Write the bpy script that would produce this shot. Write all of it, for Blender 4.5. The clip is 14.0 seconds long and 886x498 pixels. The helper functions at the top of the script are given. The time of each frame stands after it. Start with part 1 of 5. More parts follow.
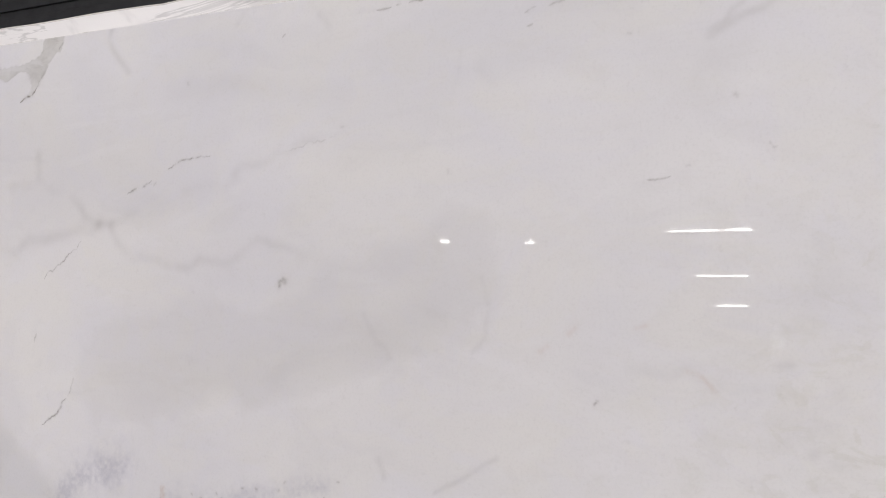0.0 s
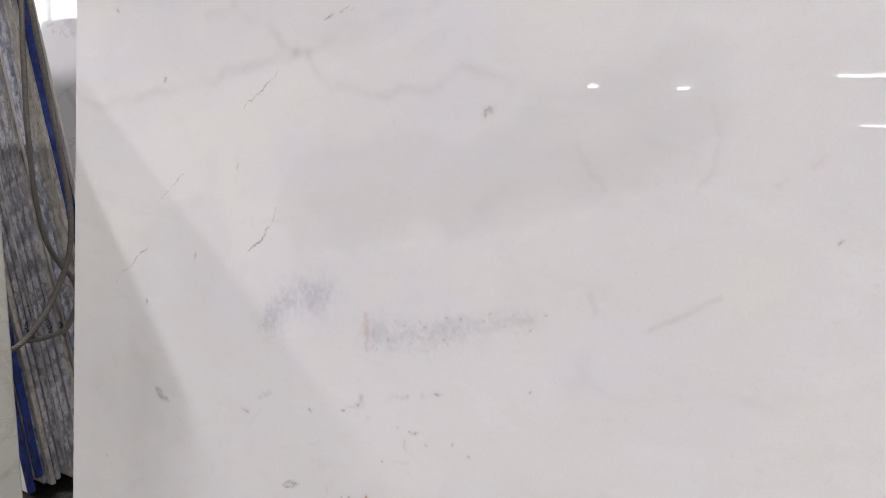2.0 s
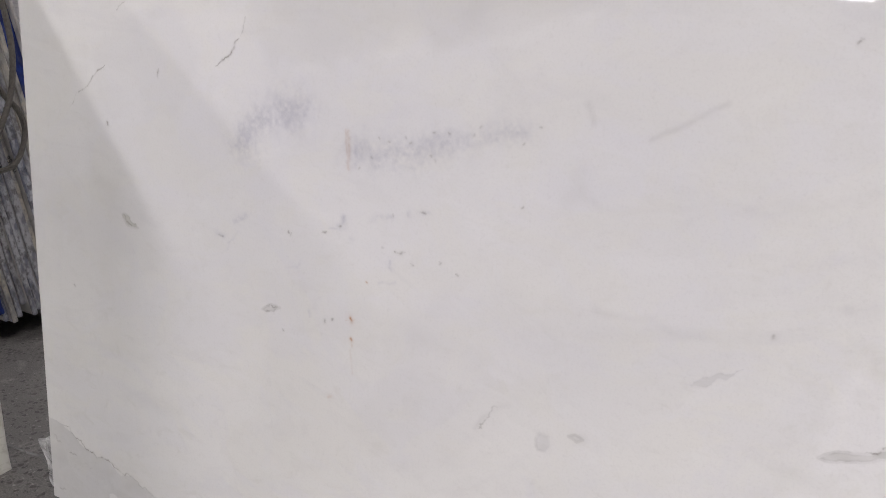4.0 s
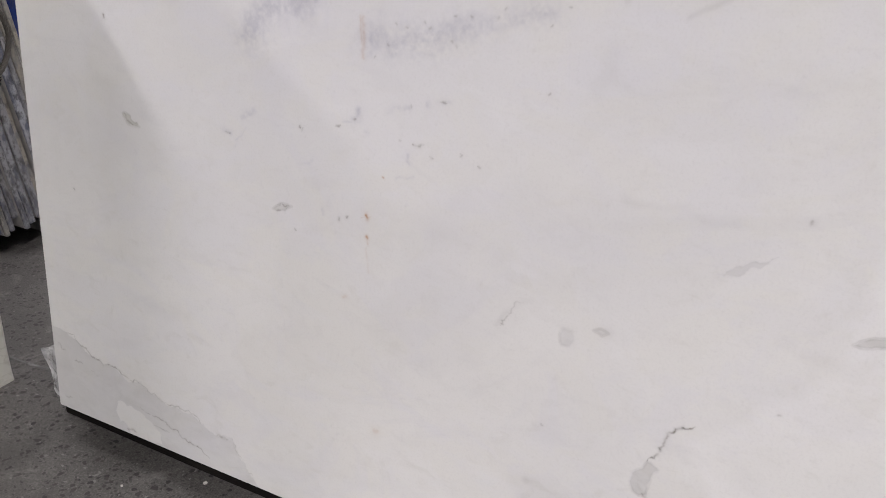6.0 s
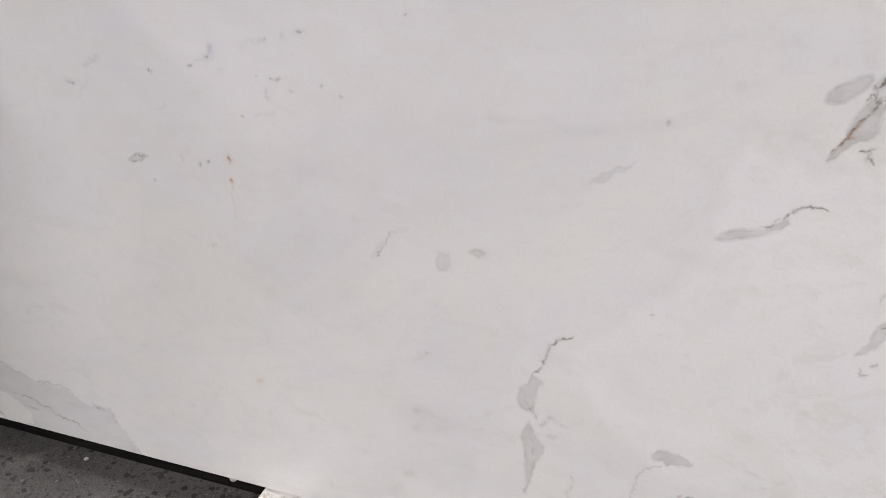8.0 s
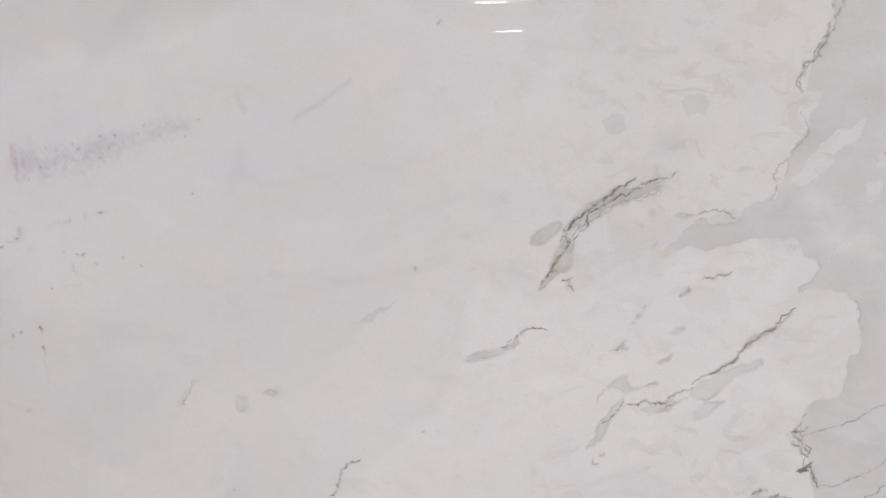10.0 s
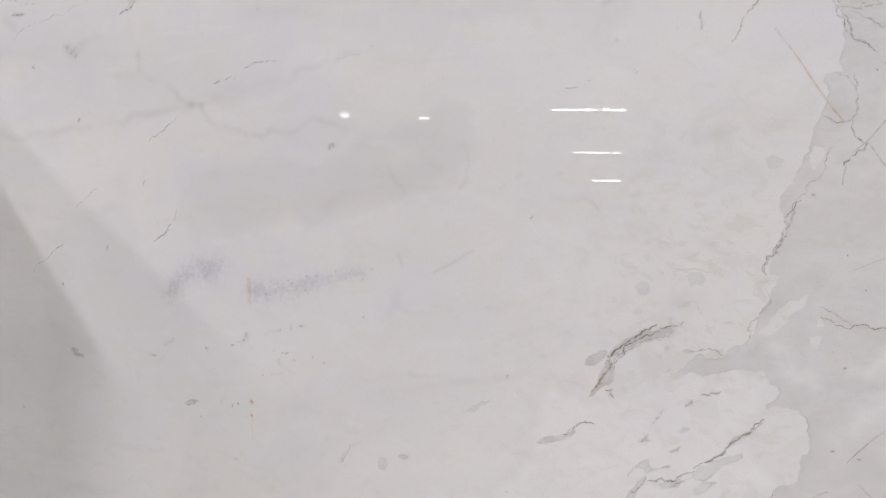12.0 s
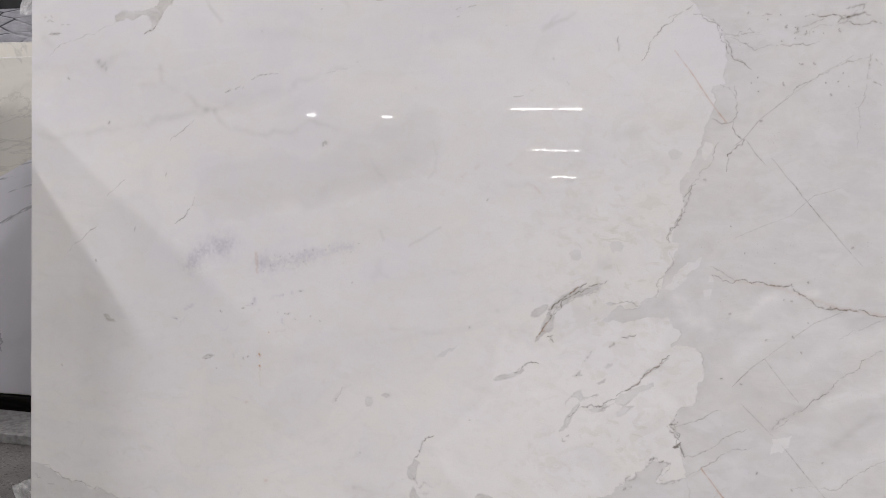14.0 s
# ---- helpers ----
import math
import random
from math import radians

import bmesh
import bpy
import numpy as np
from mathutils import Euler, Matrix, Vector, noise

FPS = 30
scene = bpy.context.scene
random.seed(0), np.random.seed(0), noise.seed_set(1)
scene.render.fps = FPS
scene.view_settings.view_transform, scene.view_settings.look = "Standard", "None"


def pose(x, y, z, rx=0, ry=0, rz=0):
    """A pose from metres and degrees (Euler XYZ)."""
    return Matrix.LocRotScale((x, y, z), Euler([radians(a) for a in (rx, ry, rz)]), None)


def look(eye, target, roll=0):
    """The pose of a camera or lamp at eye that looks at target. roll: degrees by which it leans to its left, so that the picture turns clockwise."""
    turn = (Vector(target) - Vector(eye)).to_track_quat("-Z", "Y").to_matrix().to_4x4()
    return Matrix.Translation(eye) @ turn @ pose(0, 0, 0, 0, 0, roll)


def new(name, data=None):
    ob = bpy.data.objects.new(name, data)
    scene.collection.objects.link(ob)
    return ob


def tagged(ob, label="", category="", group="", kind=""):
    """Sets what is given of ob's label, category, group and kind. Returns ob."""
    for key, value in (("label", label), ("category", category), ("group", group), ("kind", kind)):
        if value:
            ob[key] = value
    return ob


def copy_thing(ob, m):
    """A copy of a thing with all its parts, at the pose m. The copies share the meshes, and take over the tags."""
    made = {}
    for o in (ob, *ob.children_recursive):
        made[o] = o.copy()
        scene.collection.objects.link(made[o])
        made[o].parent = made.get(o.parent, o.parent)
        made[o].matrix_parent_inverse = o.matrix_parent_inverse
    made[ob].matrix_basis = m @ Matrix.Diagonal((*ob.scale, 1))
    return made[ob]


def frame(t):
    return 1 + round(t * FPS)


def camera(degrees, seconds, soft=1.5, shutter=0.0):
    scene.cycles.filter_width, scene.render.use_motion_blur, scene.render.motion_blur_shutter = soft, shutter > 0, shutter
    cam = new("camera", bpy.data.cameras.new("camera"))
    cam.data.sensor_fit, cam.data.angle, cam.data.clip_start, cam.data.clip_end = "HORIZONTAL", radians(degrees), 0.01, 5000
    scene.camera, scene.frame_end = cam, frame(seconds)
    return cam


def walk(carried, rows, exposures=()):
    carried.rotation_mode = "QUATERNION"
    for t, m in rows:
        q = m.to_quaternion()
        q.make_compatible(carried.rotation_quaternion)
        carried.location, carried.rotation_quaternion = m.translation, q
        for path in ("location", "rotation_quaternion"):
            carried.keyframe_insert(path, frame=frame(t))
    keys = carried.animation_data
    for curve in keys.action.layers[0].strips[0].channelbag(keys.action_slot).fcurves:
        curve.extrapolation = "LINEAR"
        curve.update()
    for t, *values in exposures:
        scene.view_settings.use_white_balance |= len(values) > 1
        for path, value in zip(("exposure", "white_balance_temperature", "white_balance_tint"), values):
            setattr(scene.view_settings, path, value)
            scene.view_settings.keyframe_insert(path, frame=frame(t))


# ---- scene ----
cam = camera(53.9, 14.0, 1.0)
# the big slab stands on timbers and leans back; the path is given in the slab's own frame
GAP, LEAN_BACK = 0.09, 6.0
SLAB = pose(0, 0, GAP, -LEAN_BACK)
PATH = [
    (0, (1.9596, -1.2156, 1.2947), (1.1254, 0.5936, 1.4706), 1.6),
    (0.5, (1.9334, -1.2247, 1.301), (1.0054, 0.5386, 1.4733), 2.1),
    (1, (1.8968, -1.2293, 1.2881), (0.8917, 0.4984, 1.3596), 2.18),
    (1.5, (1.8616, -1.2208, 1.2772), (0.7848, 0.4615, 1.1744), 2.16),
    (2, (1.8294, -1.2194, 1.2634), (0.7361, 0.4455, 1.082), 2.62),
    (2.5, (1.8124, -1.2055, 1.2462), (0.7629, 0.4725, 0.958), 2.85),
    (3, (1.7876, -1.2024, 1.2264), (0.7867, 0.4853, 0.8393), 3.11),
    (3.5, (1.7669, -1.203, 1.2102), (0.7868, 0.4814, 0.7608), 3.1),
    (4, (1.753, -1.207, 1.198), (0.801, 0.4739, 0.68), 3.0),
    (6.5, (1.681, -1.211, 1.126), (0.8174, 0.4462, 0.4133), 3.3),
    (7, (1.678, -1.214, 1.125), (0.8758, 0.4645, 0.3908), 2.7),
    (7.5, (1.691, -1.216, 1.093), (0.9693, 0.5044, 0.3723), 1.8),
    (8, (1.706, -1.205, 1.074), (1.0771, 0.5409, 0.3281), 1.1),
    (8.5, (1.733, -1.192, 1.063), (1.257, 0.5888, 0.2871), 0.4),
    (9, (1.785, -1.201, 1.053), (1.5189, 0.6414, 0.3218), -0.5),
    (9.2, (1.8151, -1.22, 1.0609), (1.5689, 0.6472, 0.388), -1.2),
    (11.3, (1.9658, -1.8557, 1.2066), (1.391, 0.0549, 1.0688), 1.11),
    (11.5, (1.9783, -1.9386, 1.2104), (1.4048, -0.0268, 1.0831), 1.35),
    (12, (2.0507, -2.1082, 1.2171), (1.4764, -0.1951, 1.1152), 1.9),
    (12.5, (2.1785, -2.2951, 1.2249), (1.5783, -0.3888, 1.1485), 2.28),
    (13, (2.2191, -2.4262, 1.229), (1.6343, -0.5151, 1.1538), 2.35),
    (13.5, (2.1946, -2.5369, 1.2149), (1.6905, -0.6045, 1.1069), 1.49),
    (14, (2.17, -2.6289, 1.1765), (1.68, -0.6926, 1.0732), 1.52),
]
walk(cam, [(t, SLAB @ look(eye, target, roll)) for t, eye, target, roll in PATH], [(0, -0.02), (2, 0.03), (4, 0.0), (6.5, 0.005), (8, -0.035), (9.2, -0.045), (11.3, -0.075), (12.5, -0.065), (13.1, -0.055), (13.5, -0.105), (14, -0.12)])

# ---- light ----
world = bpy.data.worlds.new("hall_air")
world.use_nodes = True
world.node_tree.nodes["Background"].inputs[0].default_value = (0.9, 0.95, 1.0, 1)
world.node_tree.nodes["Background"].inputs[1].default_value = 0.02
scene.world = world
CEILING = 6.5
LAMP_POWER = 158.0
BLOCK_X = 0.907
TUBE_GLOW = 22.0


# ---- materials ----
class Nodes:
    """A small builder for node materials."""

    def __init__(self, name):
        self.mat = bpy.data.materials.new(name)
        self.mat.use_nodes = True
        self.tree = self.mat.node_tree
        self.bsdf = self.tree.nodes["Principled BSDF"]

    def add(self, kind):
        return self.tree.nodes.new(kind)

    def put(self, socket, value):
        if isinstance(value, bpy.types.NodeSocket):
            self.tree.links.new(value, socket)
        elif isinstance(value, tuple) and len(value) == 3 and socket.type == "RGBA":
            socket.default_value = (*value, 1)
        else:
            socket.default_value = value

    def set(self, **values):
        names = {"color": "Base Color", "rough": "Roughness", "metal": "Metallic", "normal": "Normal", "ior": "IOR",
                 "alpha": "Alpha", "transmission": "Transmission Weight", "spec": "Specular IOR Level",
                 "glow": "Emission Strength", "glow_color": "Emission Color", "coat": "Coat Weight"}
        for key, value in values.items():
            self.put(self.bsdf.inputs[names[key]], value)
        return self.mat

    def where(self, scale=(1, 1, 1), turn=(0, 0, 0)):
        m = self.add("ShaderNodeMapping")
        m.inputs["Scale"].default_value = scale
        m.inputs["Rotation"].default_value = [radians(a) for a in turn]
        self.put(m.inputs[0], self.add("ShaderNodeTexCoord").outputs["Object"])
        return m.outputs[0]

    def noise(self, scale, detail=4.0, rough=0.55, at=None, warp=0.0):
        n = self.add("ShaderNodeTexNoise")
        for key, value in (("Scale", scale), ("Detail", detail), ("Roughness", rough), ("Distortion", warp)):
            n.inputs[key].default_value = value
        self.put(n.inputs["Vector"], at if at is not None else self.where())
        return n.outputs["Fac"]

    def cells(self, scale, at=None, feature="F1", out="Distance", chance=1.0):
        n = self.add("ShaderNodeTexVoronoi")
        n.feature = feature
        n.inputs["Scale"].default_value = scale
        n.inputs["Randomness"].default_value = chance
        self.put(n.inputs["Vector"], at if at is not None else self.where())
        return n.outputs[out]

    def ramp(self, fac, low, high, a=0.0, b=1.0):
        n = self.add("ShaderNodeMapRange")
        n.clamp, n.interpolation_type = True, "SMOOTHSTEP"
        for i, value in enumerate((fac, low, high, a, b)):
            self.put(n.inputs[i], value)
        return n.outputs[0]

    def line(self, fac, low, high, a=0.0, b=1.0):
        n = self.add("ShaderNodeMapRange")
        n.clamp = True
        for i, value in enumerate((fac, low, high, a, b)):
            self.put(n.inputs[i], value)
        return n.outputs[0]

    def mix(self, fac, a, b, mode="MIX"):
        n = self.add("ShaderNodeMix")
        n.data_type, n.blend_type = "RGBA", mode
        self.put(n.inputs[0], fac)
        self.put(n.inputs[6], a)
        self.put(n.inputs[7], b)
        return n.outputs[2]

    def math(self, op, a, b=0.0, c=0.0):
        n = self.add("ShaderNodeMath")
        n.operation = op
        for i, value in enumerate((a, b, c)):
            self.put(n.inputs[i], value)
        return n.outputs[0]

    def bump(self, height, strength=0.3, distance=0.01):
        n = self.add("ShaderNodeBump")
        n.inputs["Strength"].default_value, n.inputs["Distance"].default_value = strength, distance
        self.put(n.inputs["Height"], height)
        return n.outputs[0]

    def chance(self):
        return self.add("ShaderNodeObjectInfo").outputs["Random"]


def calacatta():
    """Polished marble whose veins, stains and clouds are drawn into the face's attributes."""
    m = Nodes("polished_marble")
    a = m.add("ShaderNodeSeparateColor")
    drawn = m.add("ShaderNodeAttribute")
    drawn.attribute_name = "veining"
    m.put(a.inputs[0], drawn.outputs["Color"])
    b = m.add("ShaderNodeSeparateColor")
    drawn = m.add("ShaderNodeAttribute")
    drawn.attribute_name = "clouding"
    m.put(b.inputs[0], drawn.outputs["Color"])
    grey, vein, rust = a.outputs
    soft, mauve, cream = b.outputs
    broad = m.noise(1.6, 5, 0.6, m.where((1, 1, 1.6), (0, 25, 0)), 0.6)
    fine = m.noise(9, 6, 0.65, m.where((1, 1, 2.2), (0, 25, 0)), 1.0)
    tiny = m.noise(220, 3, 0.6)
    col = m.mix(m.ramp(broad, 0.38, 0.66), (0.70, 0.69, 0.702), (0.735, 0.722, 0.71))
    col = m.mix(m.math("MULTIPLY", cream, 0.6), col, (0.80, 0.785, 0.75))
    col = m.mix(m.ramp(fine, 0.5, 0.78, 0.0, 0.08), col, (0.60, 0.585, 0.565))
    col = m.mix(m.ramp(fine, 0.25, 0.42, 0.10, 0.0), col, (0.80, 0.785, 0.785))
    patch = m.noise(4.5, 7, 0.62, m.where((1, 1, 1.7), (0, 22, 0)), 1.1)
    col = m.mix(m.ramp(patch, 0.46, 0.60, 0.0, 0.26), col, (0.735, 0.716, 0.655))
    patch = m.noise(3.1, 7, 0.64, m.where((1.2, 1, 1.5), (0, 28, 90)), 1.2)
    col = m.mix(m.ramp(patch, 0.48, 0.60, 0.0, 0.26), col, (0.70, 0.69, 0.735))
    patch = m.noise(13, 6, 0.66, m.where((1, 1, 1.5), (0, 25, 50)), 0.9)
    col = m.mix(m.ramp(patch, 0.50, 0.64, 0.0, 0.18), col, (0.665, 0.65, 0.625))
    wisps = m.noise(3.4, 8, 0.62, m.where((0.7, 1, 2.0), (0, 20, 40)), 1.8)
    col = m.mix(m.ramp(wisps, 0.34, 0.45, 0.13, 0.0), col, (0.585, 0.575, 0.59))
    col = m.mix(m.ramp(wisps, 0.56, 0.66, 0.0, 0.20), col, (0.79, 0.78, 0.785))
    smudge = m.noise(15, 5, 0.6, m.where((1, 1, 1.8), (0, 20, 0)), 0.8)
    col = m.mix(m.math("MULTIPLY", cream, m.ramp(smudge, 0.56, 0.72, 0.0, 0.2)), col, (0.55, 0.53, 0.475))
    # pale olive flecks about the dark veins
    fleck = m.noise(17, 5, 0.6, m.where((1, 1, 1.5), (0, 35, 10)), 0.7)
    fleck = m.math("ADD", m.ramp(fleck, 0.55, 0.63, 0.0, 0.42), m.ramp(m.noise(7, 5, 0.6, m.where((1, 1, 1.4), (0, 30, 70)), 0.9), 0.52, 0.6, 0.0, 0.28))
    col = m.mix(m.math("MULTIPLY", drawn.outputs["Alpha"], fleck), col, (0.60, 0.585, 0.51))
    # broad clouds darken, or lighten where they are negative
    col = m.mix(m.line(soft, 0.5, 1.0, 0.0, 0.66), col, (0.42, 0.408, 0.395))
    col = m.mix(m.line(soft, 0.5, 0.0, 0.0, 1.3), col, (0.86, 0.845, 0.84))
    streak = m.noise(11, 6, 0.65, m.where((0.8, 1, 1.4), (0, 35, 0)), 1.4)
    grey_tone = m.mix(m.ramp(streak, 0.32, 0.68), (0.445, 0.435, 0.405), (0.585, 0.572, 0.54))
    thread = m.math("ABSOLUTE", m.math("SUBTRACT", m.noise(6.5, 7, 0.62, m.where((0.6, 1, 1.7), (0, 32, 0)), 1.5), 0.5))
    grey_tone = m.mix(m.ramp(thread, 0.0, 0.010, 0.28, 0.0), grey_tone, (0.26, 0.235, 0.18))
    grey_tone = m.mix(m.ramp(m.noise(30, 5, 0.7, m.where((0.6, 1, 1.8), (0, 35, 0))), 0.55, 0.7, 0.0, 0.28), grey_tone, (0.36, 0.34, 0.28))
    pale = m.noise(5.5, 6, 0.6, m.where((0.7, 1, 1.6), (0, 30, 15)), 1.6)
    grey_tone = m.mix(m.ramp(pale, 0.54, 0.64, 0.0, 0.55), grey_tone, (0.66, 0.65, 0.645))
    grey_tone = m.mix(m.ramp(pale, 0.36, 0.46, 0.4, 0.0), grey_tone, (0.50, 0.485, 0.42))
    grit = m.math("MULTIPLY", m.ramp(m.cells(75), 0.09, 0.13, 1.0, 0.0), m.ramp(m.noise(9, 3), 0.55, 0.62))
    grey_tone = m.mix(grit, grey_tone, (0.12, 0.11, 0.09))
    col = m.mix(m.math("MULTIPLY", m.math("MULTIPLY", m.math("MULTIPLY", grey, grey), grey), 2.45), col, grey_tone)
    col = m.mix(m.math("MULTIPLY", mauve, m.ramp(m.noise(34, 5, 0.65), 0.3, 0.7, 0.40, 0.62)), col, (0.39, 0.39, 0.46))
    col = m.mix(m.math("MULTIPLY", vein, m.ramp(m.noise(120, 4, 0.7), 0.3, 0.65, 0.62, 0.95)), col, m.mix(m.ramp(m.noise(30, 3), 0.35, 0.65), (0.13, 0.105, 0.07), (0.17, 0.16, 0.145)))
    col = m.mix(m.math("MULTIPLY", rust, 0.85), col, (0.40, 0.17, 0.035))
    col = m.mix(m.ramp(tiny, 0.45, 0.75, 0.0, 0.12), col, (0.5, 0.49, 0.48))
    col = m.mix(m.ramp(m.noise(75, 4, 0.7), 0.55, 0.75, 0.0, 0.14), col, (0.48, 0.46, 0.44))
    smear = m.noise(3.2, 5, 0.7, m.where((3, 1, 0.5)))
    return m.set(color=col, rough=m.ramp(smear, 0.35, 0.8, 0.003, 0.012), ior=1.5)


def veined(name, light, dark, vein_color, scale=1.4, rough=0.08, turn=30, strength=0.7, blur=0.35):
    """Other polished stone, with drifting veins."""
    m = Nodes(name)
    at = m.where((0.7, 1, 1.5), (0, turn, 0))
    col = m.mix(m.ramp(m.noise(scale, 6, 0.6, at, 1.2), 0.35, 0.7), light, dark)
    line = m.math("ABSOLUTE", m.math("SUBTRACT", m.noise(scale * 1.3, 7, 0.62, at, 1.6), 0.5))
    col = m.mix(m.ramp(line, 0.0, 0.014, strength, 0.0), col, vein_color)
    line = m.math("ABSOLUTE", m.math("SUBTRACT", m.noise(scale * 0.8, 6, 0.6, m.where((1, 1, 1.2), (0, -turn, 20)), 1.0), 0.47))
    col = m.mix(m.ramp(line, 0.0, 0.035, blur, 0.0), col, vein_color)
    return m.set(color=col, rough=rough, normal=m.bump(m.noise(2, 2), 0.03, 0.02))


def sawn_edge(name, base, stain, dirt=0.6, dust=1.0):
    """The rough sawn and dusty edge of a slab."""
    m = Nodes(name)
    blot = m.noise(11, 6, 0.7, m.where((3, 3, 1)), 0.5)
    col = m.mix(m.ramp(blot, 0.42, 0.58), base, stain)
    col = m.mix(m.ramp(m.noise(32, 6, 0.78, m.where((1, 1, 0.6))), 0.47, 0.60, 0.0, dirt), col, (0.10, 0.10, 0.115))
    col = m.mix(m.ramp(m.noise(70, 3, 0.7), 0.6, 0.72, 0.0, 0.7 * dust), col, (0.55, 0.54, 0.52))
    col = m.mix(m.math("MULTIPLY", m.chance(), 0.35 * dust), col, (0.33, 0.30, 0.25))
    return m.set(color=col, rough=0.75, normal=m.bump(m.noise(55, 6, 0.7), 0.7, 0.006))


def floor_concrete():
    """Ground concrete with dark aggregate, white specks and dust."""
    m = Nodes("ground_concrete")
    at = m.where()
    broad = m.noise(1.3, 5, 0.6)
    col = m.mix(m.ramp(broad, 0.3, 0.7), (0.070, 0.066, 0.062), (0.106, 0.10, 0.094))
    col = m.mix(m.ramp(m.noise(260, 3, 0.6), 0.4, 0.7, 0, 0.5), col, (0.25, 0.24, 0.225))
    shake = m.add("ShaderNodeTexNoise")
    shake.inputs["Scale"].default_value = 45
    m.put(shake.inputs["Vector"], at)
    warped = m.mix(0.022, at, shake.outputs["Color"])
    near = m.cells(58, warped)
    tone = m.cells(58, warped, out="Color")
    pick = m.add("ShaderNodeSeparateColor")
    m.put(pick.inputs[0], tone)
    size = m.ramp(pick.outputs[0], 0.15, 1.0, 0.05, 0.46)
    chip = m.ramp(m.math("SUBTRACT", size, near), 0.0, 0.05)
    chip_color = m.mix(pick.outputs[1], (0.014, 0.013, 0.015), (0.055, 0.048, 0.044))
    col = m.mix(m.math("MULTIPLY", chip, 0.9), col, chip_color)
    near = m.cells(120, warped)
    pick2 = m.add("ShaderNodeSeparateColor")
    m.put(pick2.inputs[0], m.cells(120, warped, out="Color"))
    chip2 = m.ramp(m.math("SUBTRACT", m.ramp(pick2.outputs[0], 0.3, 1, 0.05, 0.45), near), 0.0, 0.06)
    col = m.mix(m.math("MULTIPLY", chip2, 0.8), col, m.mix(m.ramp(pick2.outputs[2], 0.88, 0.9), (0.04, 0.038, 0.037), (0.26, 0.25, 0.24)))
    # broad darker patches, at random over the whole floor
    dark_patch = m.ramp(m.noise(0.9, 5, 0.7, None, 0.6), 0.42, 0.58, 0.0, 0.45)
    col = m.mix(dark_patch, col, (0.035, 0.032, 0.03))
    dust = m.ramp(m.noise(5, 6, 0.75, None, 0.8), 0.56, 0.78, 0.0, 0.42)
    col = m.mix(dust, col, (0.36, 0.34, 0.32))
    spill = m.ramp(m.noise(13, 7, 0.8), 0.70, 0.78, 0.0, 0.75)
    col = m.mix(spill, col, (0.55, 0.54, 0.53))
    return m.set(color=col, rough=m.ramp(broad, 0.3, 0.7, 0.38, 0.6), normal=m.bump(m.noise(90, 5, 0.7), 0.25, 0.003))


def timber(name, light, dark, paint=0.0):
    m = Nodes(name)
    at = m.where((1, 9, 9))
    col = m.mix(m.ramp(m.noise(4, 5, 0.65, at, 0.8), 0.35, 0.65), light, dark)
    if paint:
        col = m.mix(m.ramp(m.noise(26, 5, 0.7), 0.5, 0.62, paint, 0.4), col, (0.82, 0.80, 0.77))
    # the near-black timber gets almost no sheen, so that it reads as shade
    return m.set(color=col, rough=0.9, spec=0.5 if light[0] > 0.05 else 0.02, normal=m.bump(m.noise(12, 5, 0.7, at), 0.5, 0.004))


def plain(name, color, rough=0.6, metal=0.0, grain=40, depth=0.15, spread=0.15):
    m = Nodes(name)
    dark = tuple(c * (1 - spread * 2) for c in color)
    col = m.mix(m.ramp(m.noise(grain, 5, 0.65), 0.3, 0.7), dark, color)
    return m.set(color=col, rough=rough, metal=metal, normal=m.bump(m.noise(grain * 2, 4, 0.6), depth, 0.003))


def film_plastic():
    m = Nodes("clear_plastic_film")
    col = m.mix(m.ramp(m.noise(24, 4), 0.3, 0.7), (0.55, 0.55, 0.56), (0.8, 0.8, 0.8))
    return m.set(color=col, rough=0.18, alpha=m.ramp(m.noise(18, 5, 0.7, None, 1.0), 0.35, 0.7, 0.35, 0.9),
                 normal=m.bump(m.noise(30, 4, 0.6, None, 1.5), 0.8, 0.01))


def masonry():
    """Rough painted stonework, far behind."""
    m = Nodes("rough_stonework")
    at = m.where((0.45, 1, 2.2))
    crack = m.cells(7, m.mix(0.2, at, m.add("ShaderNodeTexNoise").outputs["Color"]), "DISTANCE_TO_EDGE")
    col = m.mix(m.ramp(m.noise(5, 6, 0.7), 0.3, 0.7), (0.40, 0.395, 0.43), (0.56, 0.55, 0.59))
    gap = m.math("MULTIPLY", m.ramp(crack, 0.0, 0.05, 1.0, 0.0), m.ramp(m.noise(3, 4), 0.46, 0.6))
    col = m.mix(m.ramp(m.noise(22, 6, 0.75, at), 0.5, 0.68, 0.0, 0.5), col, (0.22, 0.215, 0.235))
    col = m.mix(gap, col, (0.03, 0.03, 0.035))
    return m.set(color=col, rough=0.85, normal=m.bump(m.math("ADD", m.noise(9, 6, 0.7), m.ramp(crack, 0, 0.08)), 0.4, 0.02))


MARBLE = calacatta()
MARBLE_EDGE = sawn_edge("marble_edge", (0.62, 0.60, 0.56), (0.50, 0.48, 0.45), 0.10)
BACK_MARBLE = veined("white_marble", (0.75, 0.735, 0.715), (0.68, 0.665, 0.65), (0.30, 0.295, 0.29), 1.1, 0.45, 20, 0.45)
CREAM_MARBLE = veined("cream_marble", (0.62, 0.61, 0.55), (0.54, 0.535, 0.48), (0.40, 0.38, 0.32), 1.6, 0.14, 70, 0.35)
LILAC_MARBLE = veined("lilac_white_marble", (0.80, 0.80, 0.84), (0.71, 0.71, 0.755), (0.24, 0.24, 0.255), 0.42, 0.12, -35, 0.6, 0.06)
